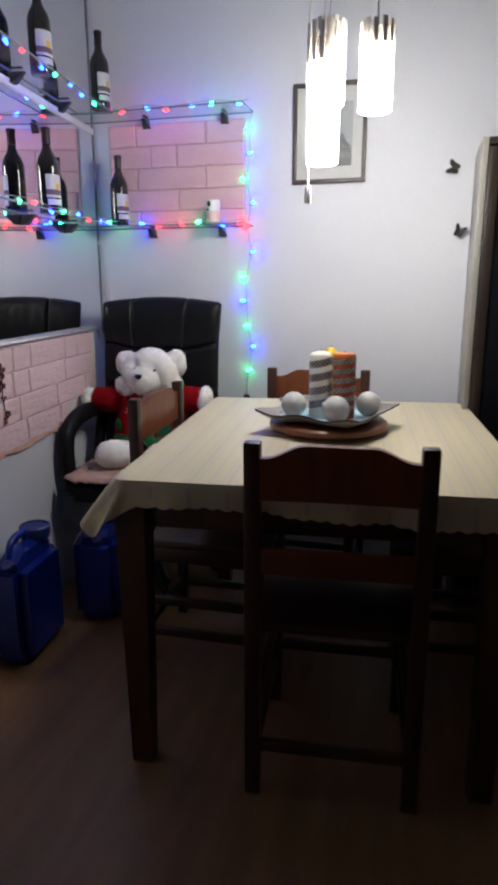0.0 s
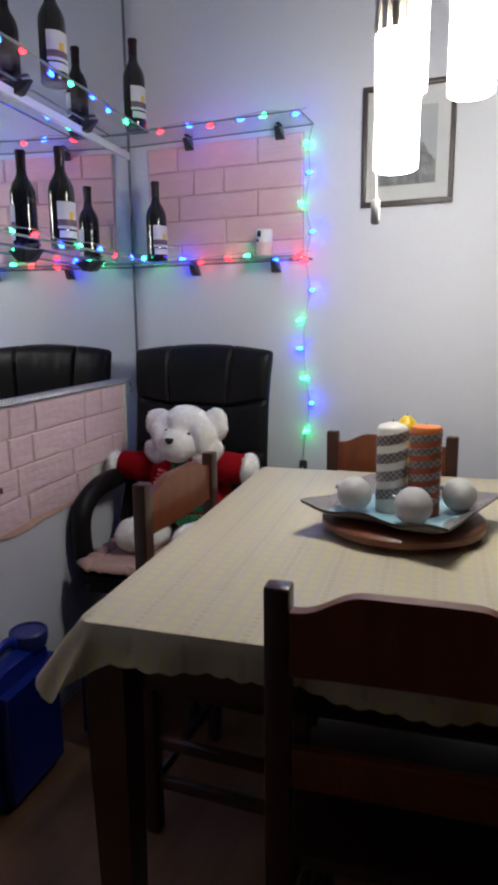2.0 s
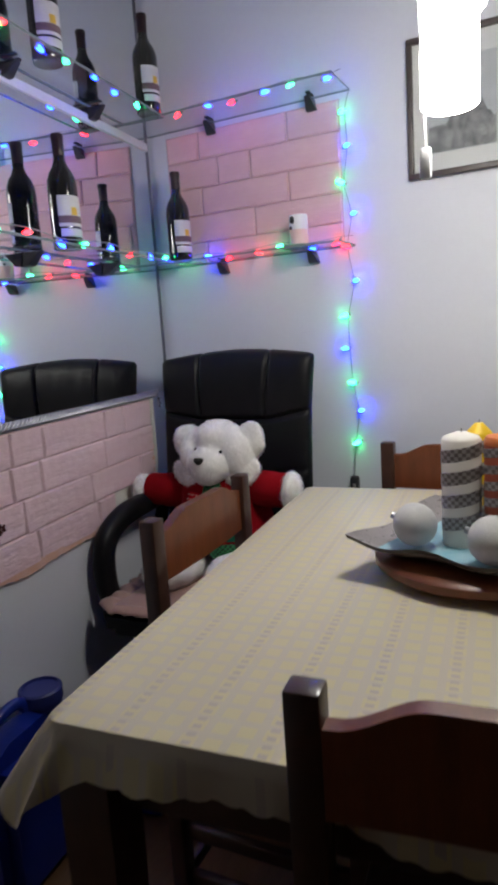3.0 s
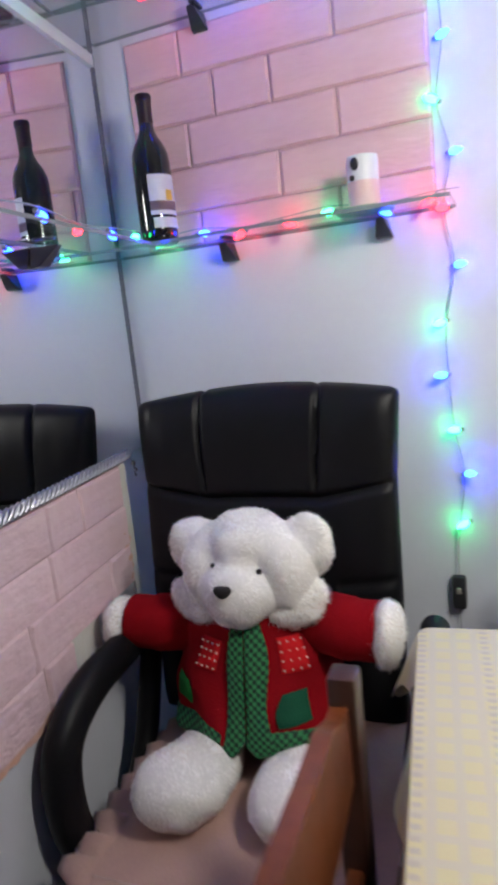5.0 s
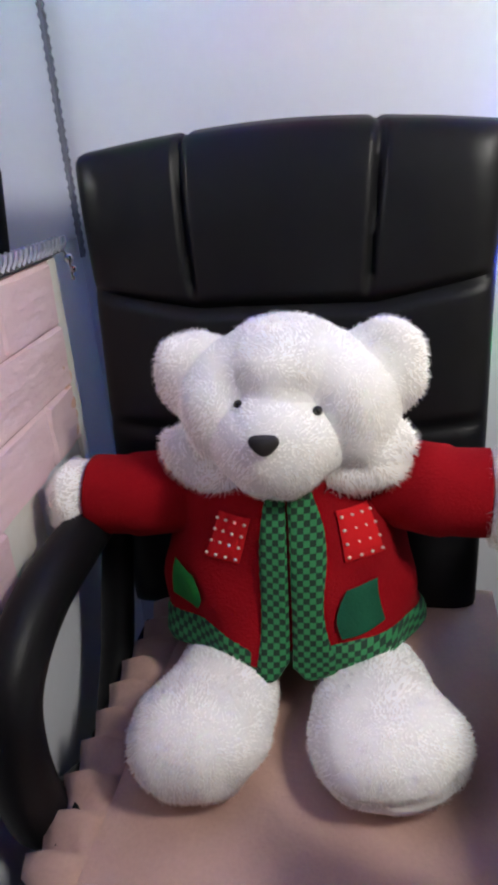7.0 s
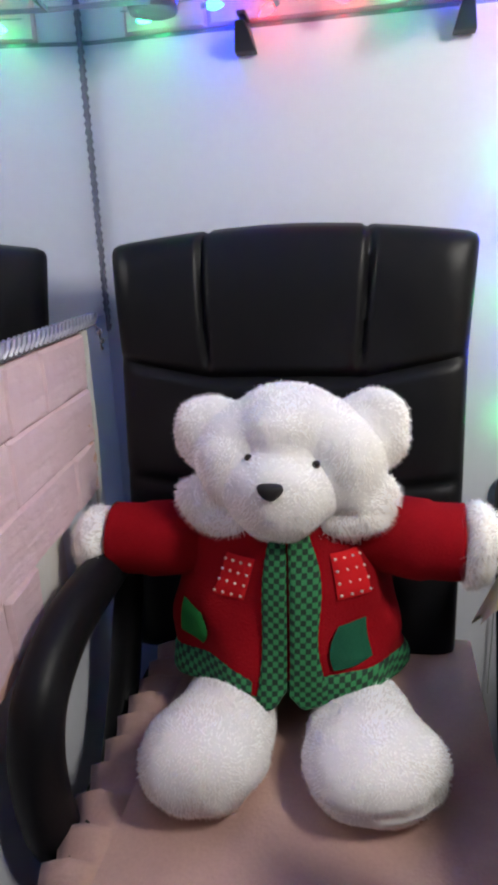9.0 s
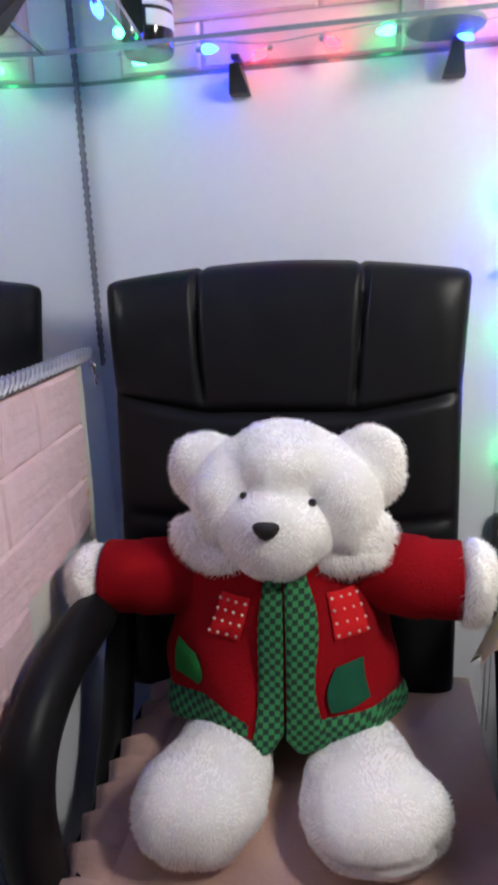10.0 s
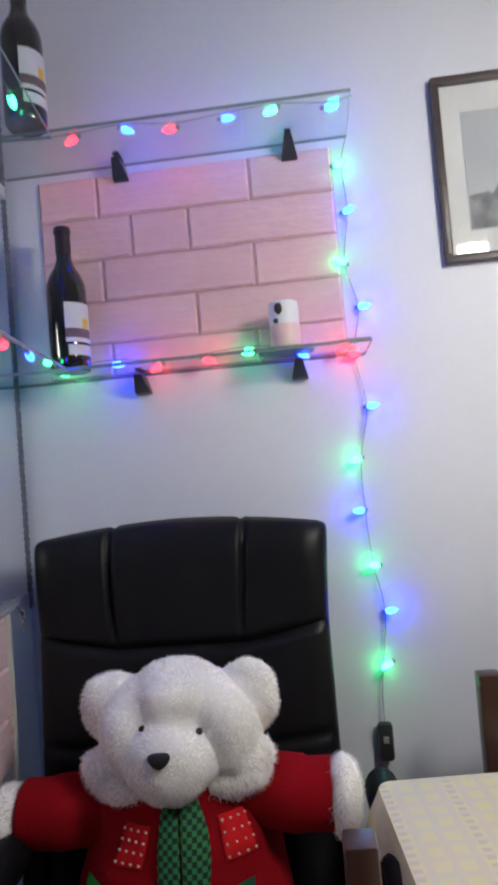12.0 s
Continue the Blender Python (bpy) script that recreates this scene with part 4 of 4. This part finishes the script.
for z in (0.06, 0.42, 0.76, 1.02, 1.32):
    part("shelf_board", boxed(0.0205, CW - 0.0205, 0.03, CD - 0.011, z, z + 0.016), M_CABDARK, cab)
for k in range(2):
    x0 = 0.0225 + k * (CW - 0.045) / 2
    x1 = x0 + (CW - 0.045) / 2 - 0.003
    door = part("door", boxed(x0, x0 + 0.035, -0.004, 0.014, 0.05, CH - 0.03, bevel=0.002), M_CABDARK, cab)
    part("door_stile", boxed(x1 - 0.035, x1, -0.004, 0.014, 0.05, CH - 0.03, bevel=0.002), M_CABDARK, door)
    part("door_glass", boxed(x0 + 0.035, x1 - 0.035, 0.003, 0.007, 0.05, CH - 0.03), M_CABGLASS, door, "dark reflecting glass")
    part("door_handle", boxed(x1 - 0.022 if k == 0 else x0 + 0.014, x1 - 0.014 if k == 0 else x0 + 0.022, -0.020, -0.004, 0.85, 0.95, bevel=0.003), M_CHROME, door, "chrome handle")


# ---- blue water jugs on the floor ----
def jerrycan(label, x, y, turn, w, d, h):
    j = thing("water_jug", label, "jug", x, y, 0, turn, "blue water jugs")
    bm = bmesh.new()
    box(bm, -w, w, -d, d, 0.0, h)
    bmesh.ops.subdivide_edges(bm, edges=bm.edges[:], cuts=3, use_grid_fill=True)
    for v in bm.verts:
        if v.co.z > h * 0.99:
            f = max(abs(v.co.x) / w, abs(v.co.y) / d)
            v.co.z += 0.035 * (1 - f)
    bmesh.ops.bevel(bm, geom=[e for e in bm.edges if e.calc_face_angle(0) > 0.9], offset=0.03, segments=4, affect="EDGES")
    part("body", bm, M_BLUE, j)
    bm = bmesh.new()
    tube(bm, arc([(-w * 0.1, -d * 0.65, h - 0.01), (-w * 0.1, -d * 0.5, h + 0.050), (-w * 0.1, d * 0.05, h + 0.058), (-w * 0.1, d * 0.3, h + 0.01)], 6), 0.014, 10, flat=0.8)
    part("handle", bm, M_BLUE, j, "moulded carrying handle")
    bm = bmesh.new()
    lathe(bm, [(0.0, 0), (0.046, 0), (0.046, 0.012), (0.050, 0.014), (0.050, 0.040), (0.046, 0.044), (0.043, 0.044), (0.042, 0.038), (0, 0.036)], 32, 0.0, d * 0.55, h + 0.018)
    part("cap", bm, M_BLUELID, j, "dark blue screw cap")
    bm = bmesh.new()
    lathe(bm, [(0, 0), (0.018, 0), (0.018, 0.018), (0.012, 0.020), (0, 0.014)], 20)
    bmesh.ops.transform(bm, matrix=Matrix.Translation((w * 0.15, -d * 0.85, h - 0.008)) @ Matrix.Rotation(radians(35), 4, "X"), verts=bm.verts)
    part("spout", bm, M_BLUELID, j)
    return j


jerrycan("blue plastic water jug with screw cap", -0.515, 1.975, 5, 0.062, 0.135, 0.345)
j2 = jerrycan("blue plastic water jug with milky strap in shade", -0.40, 2.27, 12, 0.08, 0.10, 0.315)
bm = bmesh.new()
tube(bm, arc([(-0.06, -0.09, 0.30), (-0.02, -0.10, 0.36), (0.05, -0.06, 0.385), (0.08, 0.02, 0.33)], 6), 0.018, 10, flat=0.35)
part("strap", bm, M_STRAP, j2, "milky plastic carrying strap")

# ---- executive chair ----
EX = -0.367
ec = thing("office_chair", "black leather executive chair in the corner", "chair", EX, 2.60, 0, 1.5)
OY = 2.60
bm = bmesh.new()
NU, NV = 132, 110
front, rear = [], []
SEAM_V = 0.69       # the headrest's lower seam follows this row


def groove(d, w):
    return math.exp(-(d / w) ** 2)


for j in range(NV + 1):
    v = j / NV
    fr, rr = [], []
    for i in range(NU + 1):
        u = -1 + 2 * i / NU
        a = abs(u)
        half = 0.263 - 0.010 * min(1.0, (1 - v) / 0.3)
        ztop = 1.112 + 0.020 * (1 - a ** 1.8)
        for su in (-0.475, 0.45):
            ztop -= 0.004 * groove(u - su, 0.02)
        seam_z = 0.918 + 0.055 * max(0.0, a - 0.45)
        z = 0.47 + (seam_z - 0.47) * v / SEAM_V if v <= SEAM_V else seam_z + (ztop - seam_z) * (v - SEAM_V) / (1 - SEAM_V)
        low = ztop - 0.016
        if z > low:
            half -= 0.016 - math.sqrt(max(0.0, 0.016 ** 2 - (z - low) ** 2)) if z < ztop else 0.016
        x = u * half
        ycen = 2.80 + 0.062 * ((z - 0.47) / 0.65) ** 1.4 - OY - 0.018 * a ** 2
        edge = (1 - a ** 10) ** 0.5 * (1 - abs(2 * v - 1) ** 18) ** 0.5
        bulge = 0.036
        if v > SEAM_V:
            up = (v - SEAM_V) / (1 - SEAM_V)
            lines = (-0.455 - 0.02 * up, 0.41 + 0.04 * up)
            for su in lines:
                bulge -= 0.011 * groove(u - su, 0.020) * min(1.0, up * 6)
            bulge += 0.009 * math.sin(math.pi * up) * (1 if lines[0] < u < lines[1] else 0.7)
            bulge += 0.0016 * noise.noise(Vector((x * 30, z * 14, 1.7)))
        else:
            bulge += 0.008 * (1 - a * a) * math.sin(math.pi * min(1, (z - 0.47) / 0.40))
            bulge -= 0.008 * groove(z - (0.742 + 0.03 * a), 0.008) * (1 if a > 0.55 else 0.2)
            bulge += 0.002 * noise.noise(Vector((x * 12, z * 12, 4.2)))
        bulge -= 0.013 * groove(v - SEAM_V, 0.011)
        fr.append(bm.verts.new((x, ycen - bulge * edge, z)))
        rr.append(bm.verts.new((x, ycen + 0.030 * edge, z)))
    front.append(fr)
    rear.append(rr)
for j in range(NV):
    for i in range(NU):
        bm.faces.new((front[j][i], front[j][i + 1], front[j + 1][i + 1], front[j + 1][i]))
        bm.faces.new((rear[j][i + 1], rear[j][i], rear[j + 1][i], rear[j + 1][i + 1]))
bmesh.ops.remove_doubles(bm, verts=bm.verts, dist=0.0004)
part("backrest", bm, M_LEATHER, ec, "stitched black leather backrest", angle=70)
bm = bmesh.new()
box(bm, -0.235, 0.235, -0.255, 0.20, 0.375, 0.480)
bmesh.ops.bevel(bm, geom=bm.edges[:], offset=0.035, segments=4, affect="EDGES")
part("seat", bm, M_LEATHER, ec, "padded black leather seat")
for s in (-1, 1):
    for k, (name, pts) in enumerate((("armrest", ((0.150, 0.695), (0.03, 0.688), (-0.09, 0.676), (-0.170, 0.630), (-0.192, 0.545), (-0.170, 0.450), (-0.08, 0.392))),
                                     ("armrest_strut", ((0.120, 0.660), (0.095, 0.570), (0.055, 0.480), (-0.020, 0.400))))):
        path = arc([(s * ((0.232 if s < 0 else 0.310) + 0.006 * math.sin(math.pi * i / (len(pts) - 1))), y, z) for i, (y, z) in enumerate(pts)], 8)
        bm = bmesh.new()
        tube(bm, path, [(0.0265, 0.021)[k] + 0.003 * math.sin(math.pi * i / len(path)) for i in range(len(path))], 16, flat=(1.2, 0.95)[k])
        part(name, bm, M_LEATHER, ec, "padded loop armrest")
bm = bmesh.new()
lathe(bm, [(0, 0.375), (0.09, 0.374), (0.09, 0.35), (0.035, 0.34), (0.03, 0.20), (0.045, 0.19), (0.045, 0.11), (0, 0.105)], 24)
part("gas_column", bm, M_BLACKPL, ec)
for k in range(5):
    a = radians(90 + 72 * k)
    d = Vector((math.cos(a), math.sin(a), 0))
    bm = bmesh.new()
    tube(bm, [d * 0.03 + Vector((0, 0, 0.135)), d * 0.16 + Vector((0, 0, 0.115)), d * 0.285 + Vector((0, 0, 0.085))], [0.028, 0.024, 0.018], 10, flat=0.7)
    leg = part("base_leg", bm, M_BLACKPL, ec)
    bm = bmesh.new()
    for off in (-0.014, 0.014):
        c = d * 0.285 + Vector((-d.y, d.x, 0)) * off + Vector((0, 0, 0.028))
        ball(bm, c, (0.028, 0.010, 0.028), 16, 8, m=Matrix.Rotation(a, 3, "Z"))
    box(bm, -0.006, 0.006, -0.006, 0.006, 0.03, 0.075, m=Matrix.Translation(d * 0.285))
    part("caster", bm, M_BLACKPL, leg)

# pink frilled cover on the seat
cover = thing("seat_cover", "dusty pink seat cover with pleated frill", "seat cover", -0.306, 2.575, 0.482)
bm = bmesh.new()
CXH, CY0, CY1 = 0.213, -0.235, 0.235
NX, NY = 60, 60
rows = []


def cover_z(x, y):
    return 0.007 + 0.005 * noise.noise(Vector((x * 9, y * 9, 0.3))) + 0.0016 * noise.noise(Vector((x * 34, y * 20, 2.3))) + 0.010 * (y - CY0) / (CY1 - CY0) + 0.003 * (1 - (x / CXH) ** 2)


for j in range(NY + 1):
    row = []
    for i in range(NX + 1):
        u, v = -1 + 2.0 * i / NX, j / NY
        x, y = u * CXH, CY0 + (CY1 - CY0) * v
        row.append(bm.verts.new((x, y, cover_z(x, y))))
    rows.append(row)
for j in range(NY):
    for i in range(NX):
        bm.faces.new((rows[j][i], rows[j][i + 1], rows[j + 1][i + 1], rows[j + 1][i]))
part("cover", bm, M_MAUVE, cover)
bm = bmesh.new()
border = [(-CXH, CY1 - 0.02 - 0.450 * k / 84, -1, 0) for k in range(85)] + [(-CXH + 2.0 * CXH * k / 84, CY0, 0, -1) for k in range(85)]
prev = None
for k, (x, y, nx, ny) in enumerate(border):
    ph = (k % 8) / 8.0
    fold = 0.013 * (1 - ph) ** 1.5 + 0.003 * math.sin(k * 0.7)
    cur = []
    for s in range(5):
        t = s / 4
        cur.append(bm.verts.new((x + nx * (0.066 - 0.012 * ph) * t, y + ny * (0.040 - 0.010 * ph) * t, cover_z(x, y) + fold * min(1, t * 2.5) - 0.018 * t * t)))
    if prev:
        for s in range(4):
            bm.faces.new((prev[s], cur[s], cur[s + 1], prev[s + 1]))
    prev = cur
frill = part("frill", bm, M_MAUVE, cover, "pleated frill", angle=80)
frill.modifiers.new("cloth", "SOLIDIFY").thickness = 0.002

# ---- teddy bear ----
bear = bmesh.new()
FUR, RED, CHECK, GREEN, DKGREEN, BRIGHT, DOT, EYE_M, NOSE_M, HAIR = range(10)
BX, BY, BZ = -0.355, 2.66, 0.492
rnd = random.Random(21)
tufts = []
stuffed = []


def swell(p, limb, s=0.006):
    """How far the stuffed limb's rounded surface lies outside p."""
    s = 0.0060 if limb == "head" else s
    near = []
    for c, r, m, own, *_ in stuffed:
        if own == limb:
            q = m @ (p - c)
            near.append((Vector((q.x / r.x, q.y / r.y, q.z / r.z)).length - 1) * min(r))
    return s * math.log(sum(math.exp(-min(d, 0.2) / s) for d in near))


def plush(c, r, m=None, density=12000, length=0.0058, mi=FUR, nu=40, nv=24):
    """A furred ellipsoid; its hairs are planted later."""
    c = (c[0] - BX, c[1] - BY, c[2] - BZ)
    first = len(bear.verts)
    ball(bear, c, r, nu, nv, mi, m)
    limb = "head" if c[2] + BZ > 0.792 else "collar" if c[2] + BZ > 0.6 else "left" if c[0] < 0 else "right"
    stuffed.append((Vector(c), Vector(r), m.transposed() if m is not None else Matrix.Identity(3), limb, first, len(bear.verts), len(tufts)))
    area = 4 * math.pi * ((r[0] * r[1]) ** 1.6 / 3 + (r[0] * r[2]) ** 1.6 / 3 + (r[1] * r[2]) ** 1.6 / 3) ** (1 / 1.6)
    for _ in range(int(area * density * 9)):
        d = Vector((rnd.gauss(0, 1), rnd.gauss(0, 1), rnd.gauss(0, 1))).normalized()
        p = Vector((d.x * r[0], d.y * r[1], d.z * r[2]))
        nrm = Vector((d.x / r[0], d.y / r[1], d.z / r[2])).normalized()
        if m is not None:
            p, nrm = m @ p, m @ nrm
        tufts.append((Vector(c) + p, nrm, length * rnd.uniform(0.5, 1.1)))


def lump(p, limb):
    """Uneven stuffing, and the crease across one foot's sole."""
    d = 0.0042 * noise.noise(p * 24) + 0.0018 * noise.noise(p * 60)
    if limb == "right" and p.y < -0.15:
        d -= 0.007 * math.exp(-((p.z - 0.042 - 0.12 * (p.x - 0.12)) / 0.006) ** 2)
    return d


def rot(rx=0, ry=0, rz=0):
    return Euler((radians(rx), radians(ry), radians(rz))).to_matrix()


plush((-0.352, 2.672, 0.850), (0.094, 0.052, 0.080))
plush((-0.352, 2.666, 0.888), (0.062, 0.064, 0.046))
plush((-0.402, 2.658, 0.868), (0.046, 0.042, 0.043))
plush((-0.303, 2.658, 0.870), (0.047, 0.042, 0.043))
plush((-0.353, 2.638, 0.864), (0.036, 0.040, 0.030))
plush((-0.427, 2.648, 0.838), (0.041, 0.048, 0.058))
plush((-0.277, 2.648, 0.840), (0.042, 0.050, 0.060))
plush((-0.357, 2.612, 0.815), (0.065, 0.053, 0.050), length=0.0045)
plush((-0.356, 2.618, 0.838), (0.036, 0.046, 0.029), length=0.0045)
plush((-0.357, 2.606, 0.7935), (0.047, 0.037, 0.031), length=0.0045)
plush((-0.454, 2.672, 0.870), (0.047, 0.026, 0.054), rot(0, -22, 14))
plush((-0.250, 2.672, 0.878), (0.047, 0.026, 0.054), rot(0, 22, -14))
plush((-0.458, 2.640, 0.786), (0.042, 0.022, 0.036), rot(0, 20, -15), density=14000, length=0.0085)
plush((-0.432, 2.630, 0.770), (0.046, 0.022, 0.024), rot(0, 8, -10), density=14000, length=0.0085)
plush((-0.252, 2.640, 0.794), (0.042, 0.022, 0.032), rot(0, -30, 15), density=14000, length=0.0085)
plush((-0.272, 2.632, 0.776), (0.050, 0.022, 0.025), rot(0, -6, 10), density=14000, length=0.0085)
plush((-0.355, 2.690, 0.775), (0.07, 0.06, 0.04))
plush((-0.616, 2.645, 0.718), (0.028, 0.048, 0.054), rot(0, -4, 0), density=14000, length=0.0085)
plush((-0.121, 2.645, 0.743), (0.025, 0.046, 0.053), rot(0, 2, 0), density=14000, length=0.0085)
plush((-0.422, 2.535, 0.533), (0.063, 0.109, 0.043), rot(0, 0, 6), length=0.0045)
plush((-0.437, 2.465, 0.547), (0.068, 0.063, 0.053), length=0.0045)
plush((-0.430, 2.500, 0.541), (0.064, 0.080, 0.048), rot(0, 0, 5), length=0.0045)
plush((-0.240, 2.500, 0.543), (0.065, 0.080, 0.049), rot(0, 0, -8), length=0.0045)
plush((-0.256, 2.535, 0.534), (0.063, 0.109, 0.044), rot(0, 0, -8), length=0.0045)
plush((-0.226, 2.487, 0.545), (0.070, 0.058, 0.051), length=0.0045)
# the stuffing rounds off where the pieces of a limb meet
bear.verts.ensure_lookup_table()
pile = list(bear.verts)
for k, (c, r, m, limb, v0, v1, t0) in enumerate(stuffed):
    t1 = stuffed[k + 1][6] if k + 1 < len(stuffed) else len(tufts)
    for v in pile[v0:v1]:
        out = (v.co - c).normalized()
        if limb != "collar":
            for _ in range(2):
                v.co += out * min(0.02, max(0.0, swell(v.co, limb)))
        v.co += out * lump(v.co, limb)
    for t in range(t0, t1):
        p, nrm, ln = tufts[t]
        d = 0.0 if limb == "collar" else swell(p, limb)
        tufts[t] = (p + nrm * (d + lump(p, limb)), nrm, ln) if d < 0.012 else None
tufts = [t for t in tufts if t]
for ex, ey, ez in ((-0.3925, 2.603, 0.862), (-0.3120, 2.603, 0.856)):
    ball(bear, (ex - BX, ey - BY, ez - BZ), (0.0052, 0.0052, 0.0052), 12, 8, EYE_M)
first = len(bear.verts)
NOSE = Vector((-0.360 - BX, 2.560 - BY, 0.837 - BZ))
ball(bear, NOSE, (0.0145, 0.010, 0.0115), 20, 12, NOSE_M)
for v in list(bear.verts)[first:]:    # broad above, narrow below
    d = v.co - NOSE
    v.co.x = NOSE.x + d.x * (1.0 + 0.38 * d.z / 0.0115)
    v.co.z = NOSE.z + min(d.z, 0.0085)
ball(bear, (-0.357 - BX, 2.5665 - BY, 0.812 - BZ), (0.0014, 0.004, 0.016), 8, 6, FUR)


def torso(th, z, lift=0.0):
    """The jacket's surface: th 0 faces the front, z is the height above the seat."""
    t = (z - 0.068) / 0.215
    wx = 0.158 - 0.040 * t - 0.05 * max(0, t - 0.8) + 0.008 * math.sin(3.1 * t + 0.5)
    wy = 0.138 - 0.064 * t
    fold = 0.0045 * math.sin(th * 7 + z * 34) * (0.3 + max(0, 0.8 - t)) + 0.004 * math.sin(th * 3 + 1) + 0.003 * math.sin(z * 62 + 2 * math.sin(th * 2.3)) * min(1, abs(th) * 1.5)
    return Vector((-0.008 + (wx + fold + lift) * math.sin(th), 0.02 - (wy + fold + lift) * math.cos(th), z))


def sheet(mi, th0, th1, z0, z1, nu, nv, lift, thick=0.004):
    """A piece of the jacket with limits that may vary over it."""
    g = []
    for j in range(nv + 1):
        row = []
        for i in range(nu + 1):
            s, t = i / nu, j / nv
            a0, a1 = (th0(t), th1(t)) if callable(th0) else (th0, th1)
            th = a0 + (a1 - a0) * s
            b0, b1 = (z0(th) if callable(z0) else z0), (z1(th) if callable(z1) else z1)
            edge = min(1.0, 8 * s, 8 * (1 - s), 8 * t, 8 * (1 - t))
            row.append(bear.verts.new(torso(th, b0 + (b1 - b0) * t, lift - thick * (1 - edge))))
        g.append(row)
    for j in range(nv):
        for i in range(nu):
            bear.faces.new((g[j][i], g[j][i + 1], g[j + 1][i + 1], g[j + 1][i])).material_index = mi


def hem(th):
    return 0.082 + 0.009 * min(1, abs(th) / 0.45) ** 2 - 0.030 * max(0, abs(th) - 0.6) + 0.020 * math.exp(-((th - 0.125) / 0.07) ** 2)


sheet(RED, -math.pi, math.pi, hem, 0.295, 90, 26, 0.0, 0.0)
sheet(CHECK, lambda t: -0.115 + 0.02 * math.sin(t * 7) + 0.05 * t, lambda t: 0.115, lambda th: hem(th) - 0.012, 0.285, 8, 30, 0.007)
sheet(CHECK, lambda t: 0.135, lambda t: 0.40 + 0.04 * math.sin(t * 8 + 2) - 0.03 * t, lambda th: hem(th) - 0.016, 0.285, 8, 30, 0.010)
sheet(CHECK, -1.9, -0.10, lambda th: hem(th) - 0.016, lambda th: hem(th) + 0.021, 40, 5, 0.003)
sheet(CHECK, 0.22, 1.9, lambda th: hem(th) - 0.019, lambda th: hem(th) + 0.018, 40, 5, 0.004)
sheet(BRIGHT, lambda t: -0.62 + 0.10 * t, lambda t: -0.28 + 0.10 * t, 0.190, 0.244, 8, 6, 0.006)
sheet(BRIGHT, 0.56, 0.94, 0.194, 0.248, 8, 6, 0.007)
sheet(GREEN, lambda t: -1.05 - 0.05 * t, lambda t: -0.70 + 0.10 * math.sin(math.pi * t), 0.118, 0.162, 8, 6, 0.007)
sheet(DKGREEN, lambda t: 0.46 - 0.06 * math.sin(math.pi * t) + 0.08 * t, lambda t: 0.86, 0.116, 0.164, 8, 6, 0.009)
for th0, th1, z0, z1 in ((-0.54, -0.26, 0.196, 0.238), (0.59, 0.91, 0.200, 0.242)):
    for i in range(4):
        for j in range(4):
            p = torso(th0 + (th1 - th0) * i / 3 + (0.08 * j / 3 - 0.04 if th0 < 0 else 0), z0 + (z1 - z0) * j / 3, 0.0065)
            ball(bear, p, (0.0021, 0.0007, 0.0021), 7, 5, DOT)
for s, cx, ln, up in ((-1, -0.470, 0.125, 0.0), (1, -0.250, 0.115, 0.017)):
    pts = [(cx - BX - s * 0.03, 0.036, 0.222 + up * 0.7), (cx - BX + s * 0.02, 0.022, 0.227 + up), (cx - BX + s * ln * 0.6, 0.0, 0.231 + up), (cx - BX + s * ln, -0.004, 0.232 + up)]
    ring = tube(bear, arc(pts, 6), [0.052] * 7 + [0.052] * 6 + [0.049] * 6, 24, RED)
# hairs: thin tapered blades, shaded by the pelt below them
hair_from, hair_normals = 10 ** 9, []
for p, nrm, ln in tufts:
    swirl = noise.noise_vector(p * 30)
    comb = Vector((rnd.gauss(0, 0.25), rnd.gauss(0, 0.25), rnd.gauss(-0.4, 0.25))) + 1.6 * swirl
    comb -= nrm * comb.dot(nrm)
    comb.normalize()
    way = (comb + nrm * rnd.uniform(0.4, 1.1)).normalized()
    t = nrm.cross(comb).normalized()
    w = 0.0007
    hair_from = min(hair_from, len(bear.verts))
    hair_normals.append((nrm + 0.15 * comb).normalized())
    a, b = bear.verts.new(p + t * w - nrm * 0.001), bear.verts.new(p - t * w - nrm * 0.001)
    c = bear.verts.new(p + way * ln * 1.3)
    f = bear.faces.new((a, b, c))
    f.normal_update()
    if f.normal.dot(nrm) < 0:
        f.normal_flip()
    f.material_index = HAIR
bear_me = bpy.data.meshes.new("teddy_bear")
for f in bear.faces:
    f.smooth = True
bear.to_mesh(bear_me)
bear.free()
normals = [v.vector.copy() for v in bear_me.vertex_normals]
for k, nrm in enumerate(hair_normals):
    for q in range(3):
        normals[hair_from + 3 * k + q] = nrm
bear_me.normals_split_custom_set_from_vertices(normals)
for m in (M_FUR, M_RED, M_CHECK, M_GREEN, M_DKGREEN, M_BRIGHTRED, M_DOT, M_BLACKEYE, M_NOSE, M_HAIR):
    bear_me.materials.append(m)
bear_ob = new("teddy_bear", bear_me)
bear_ob.location = (BX, BY, BZ)
tagged(bear_ob, "white plush teddy bear in red knitted jacket sitting on chair", "teddy bear")
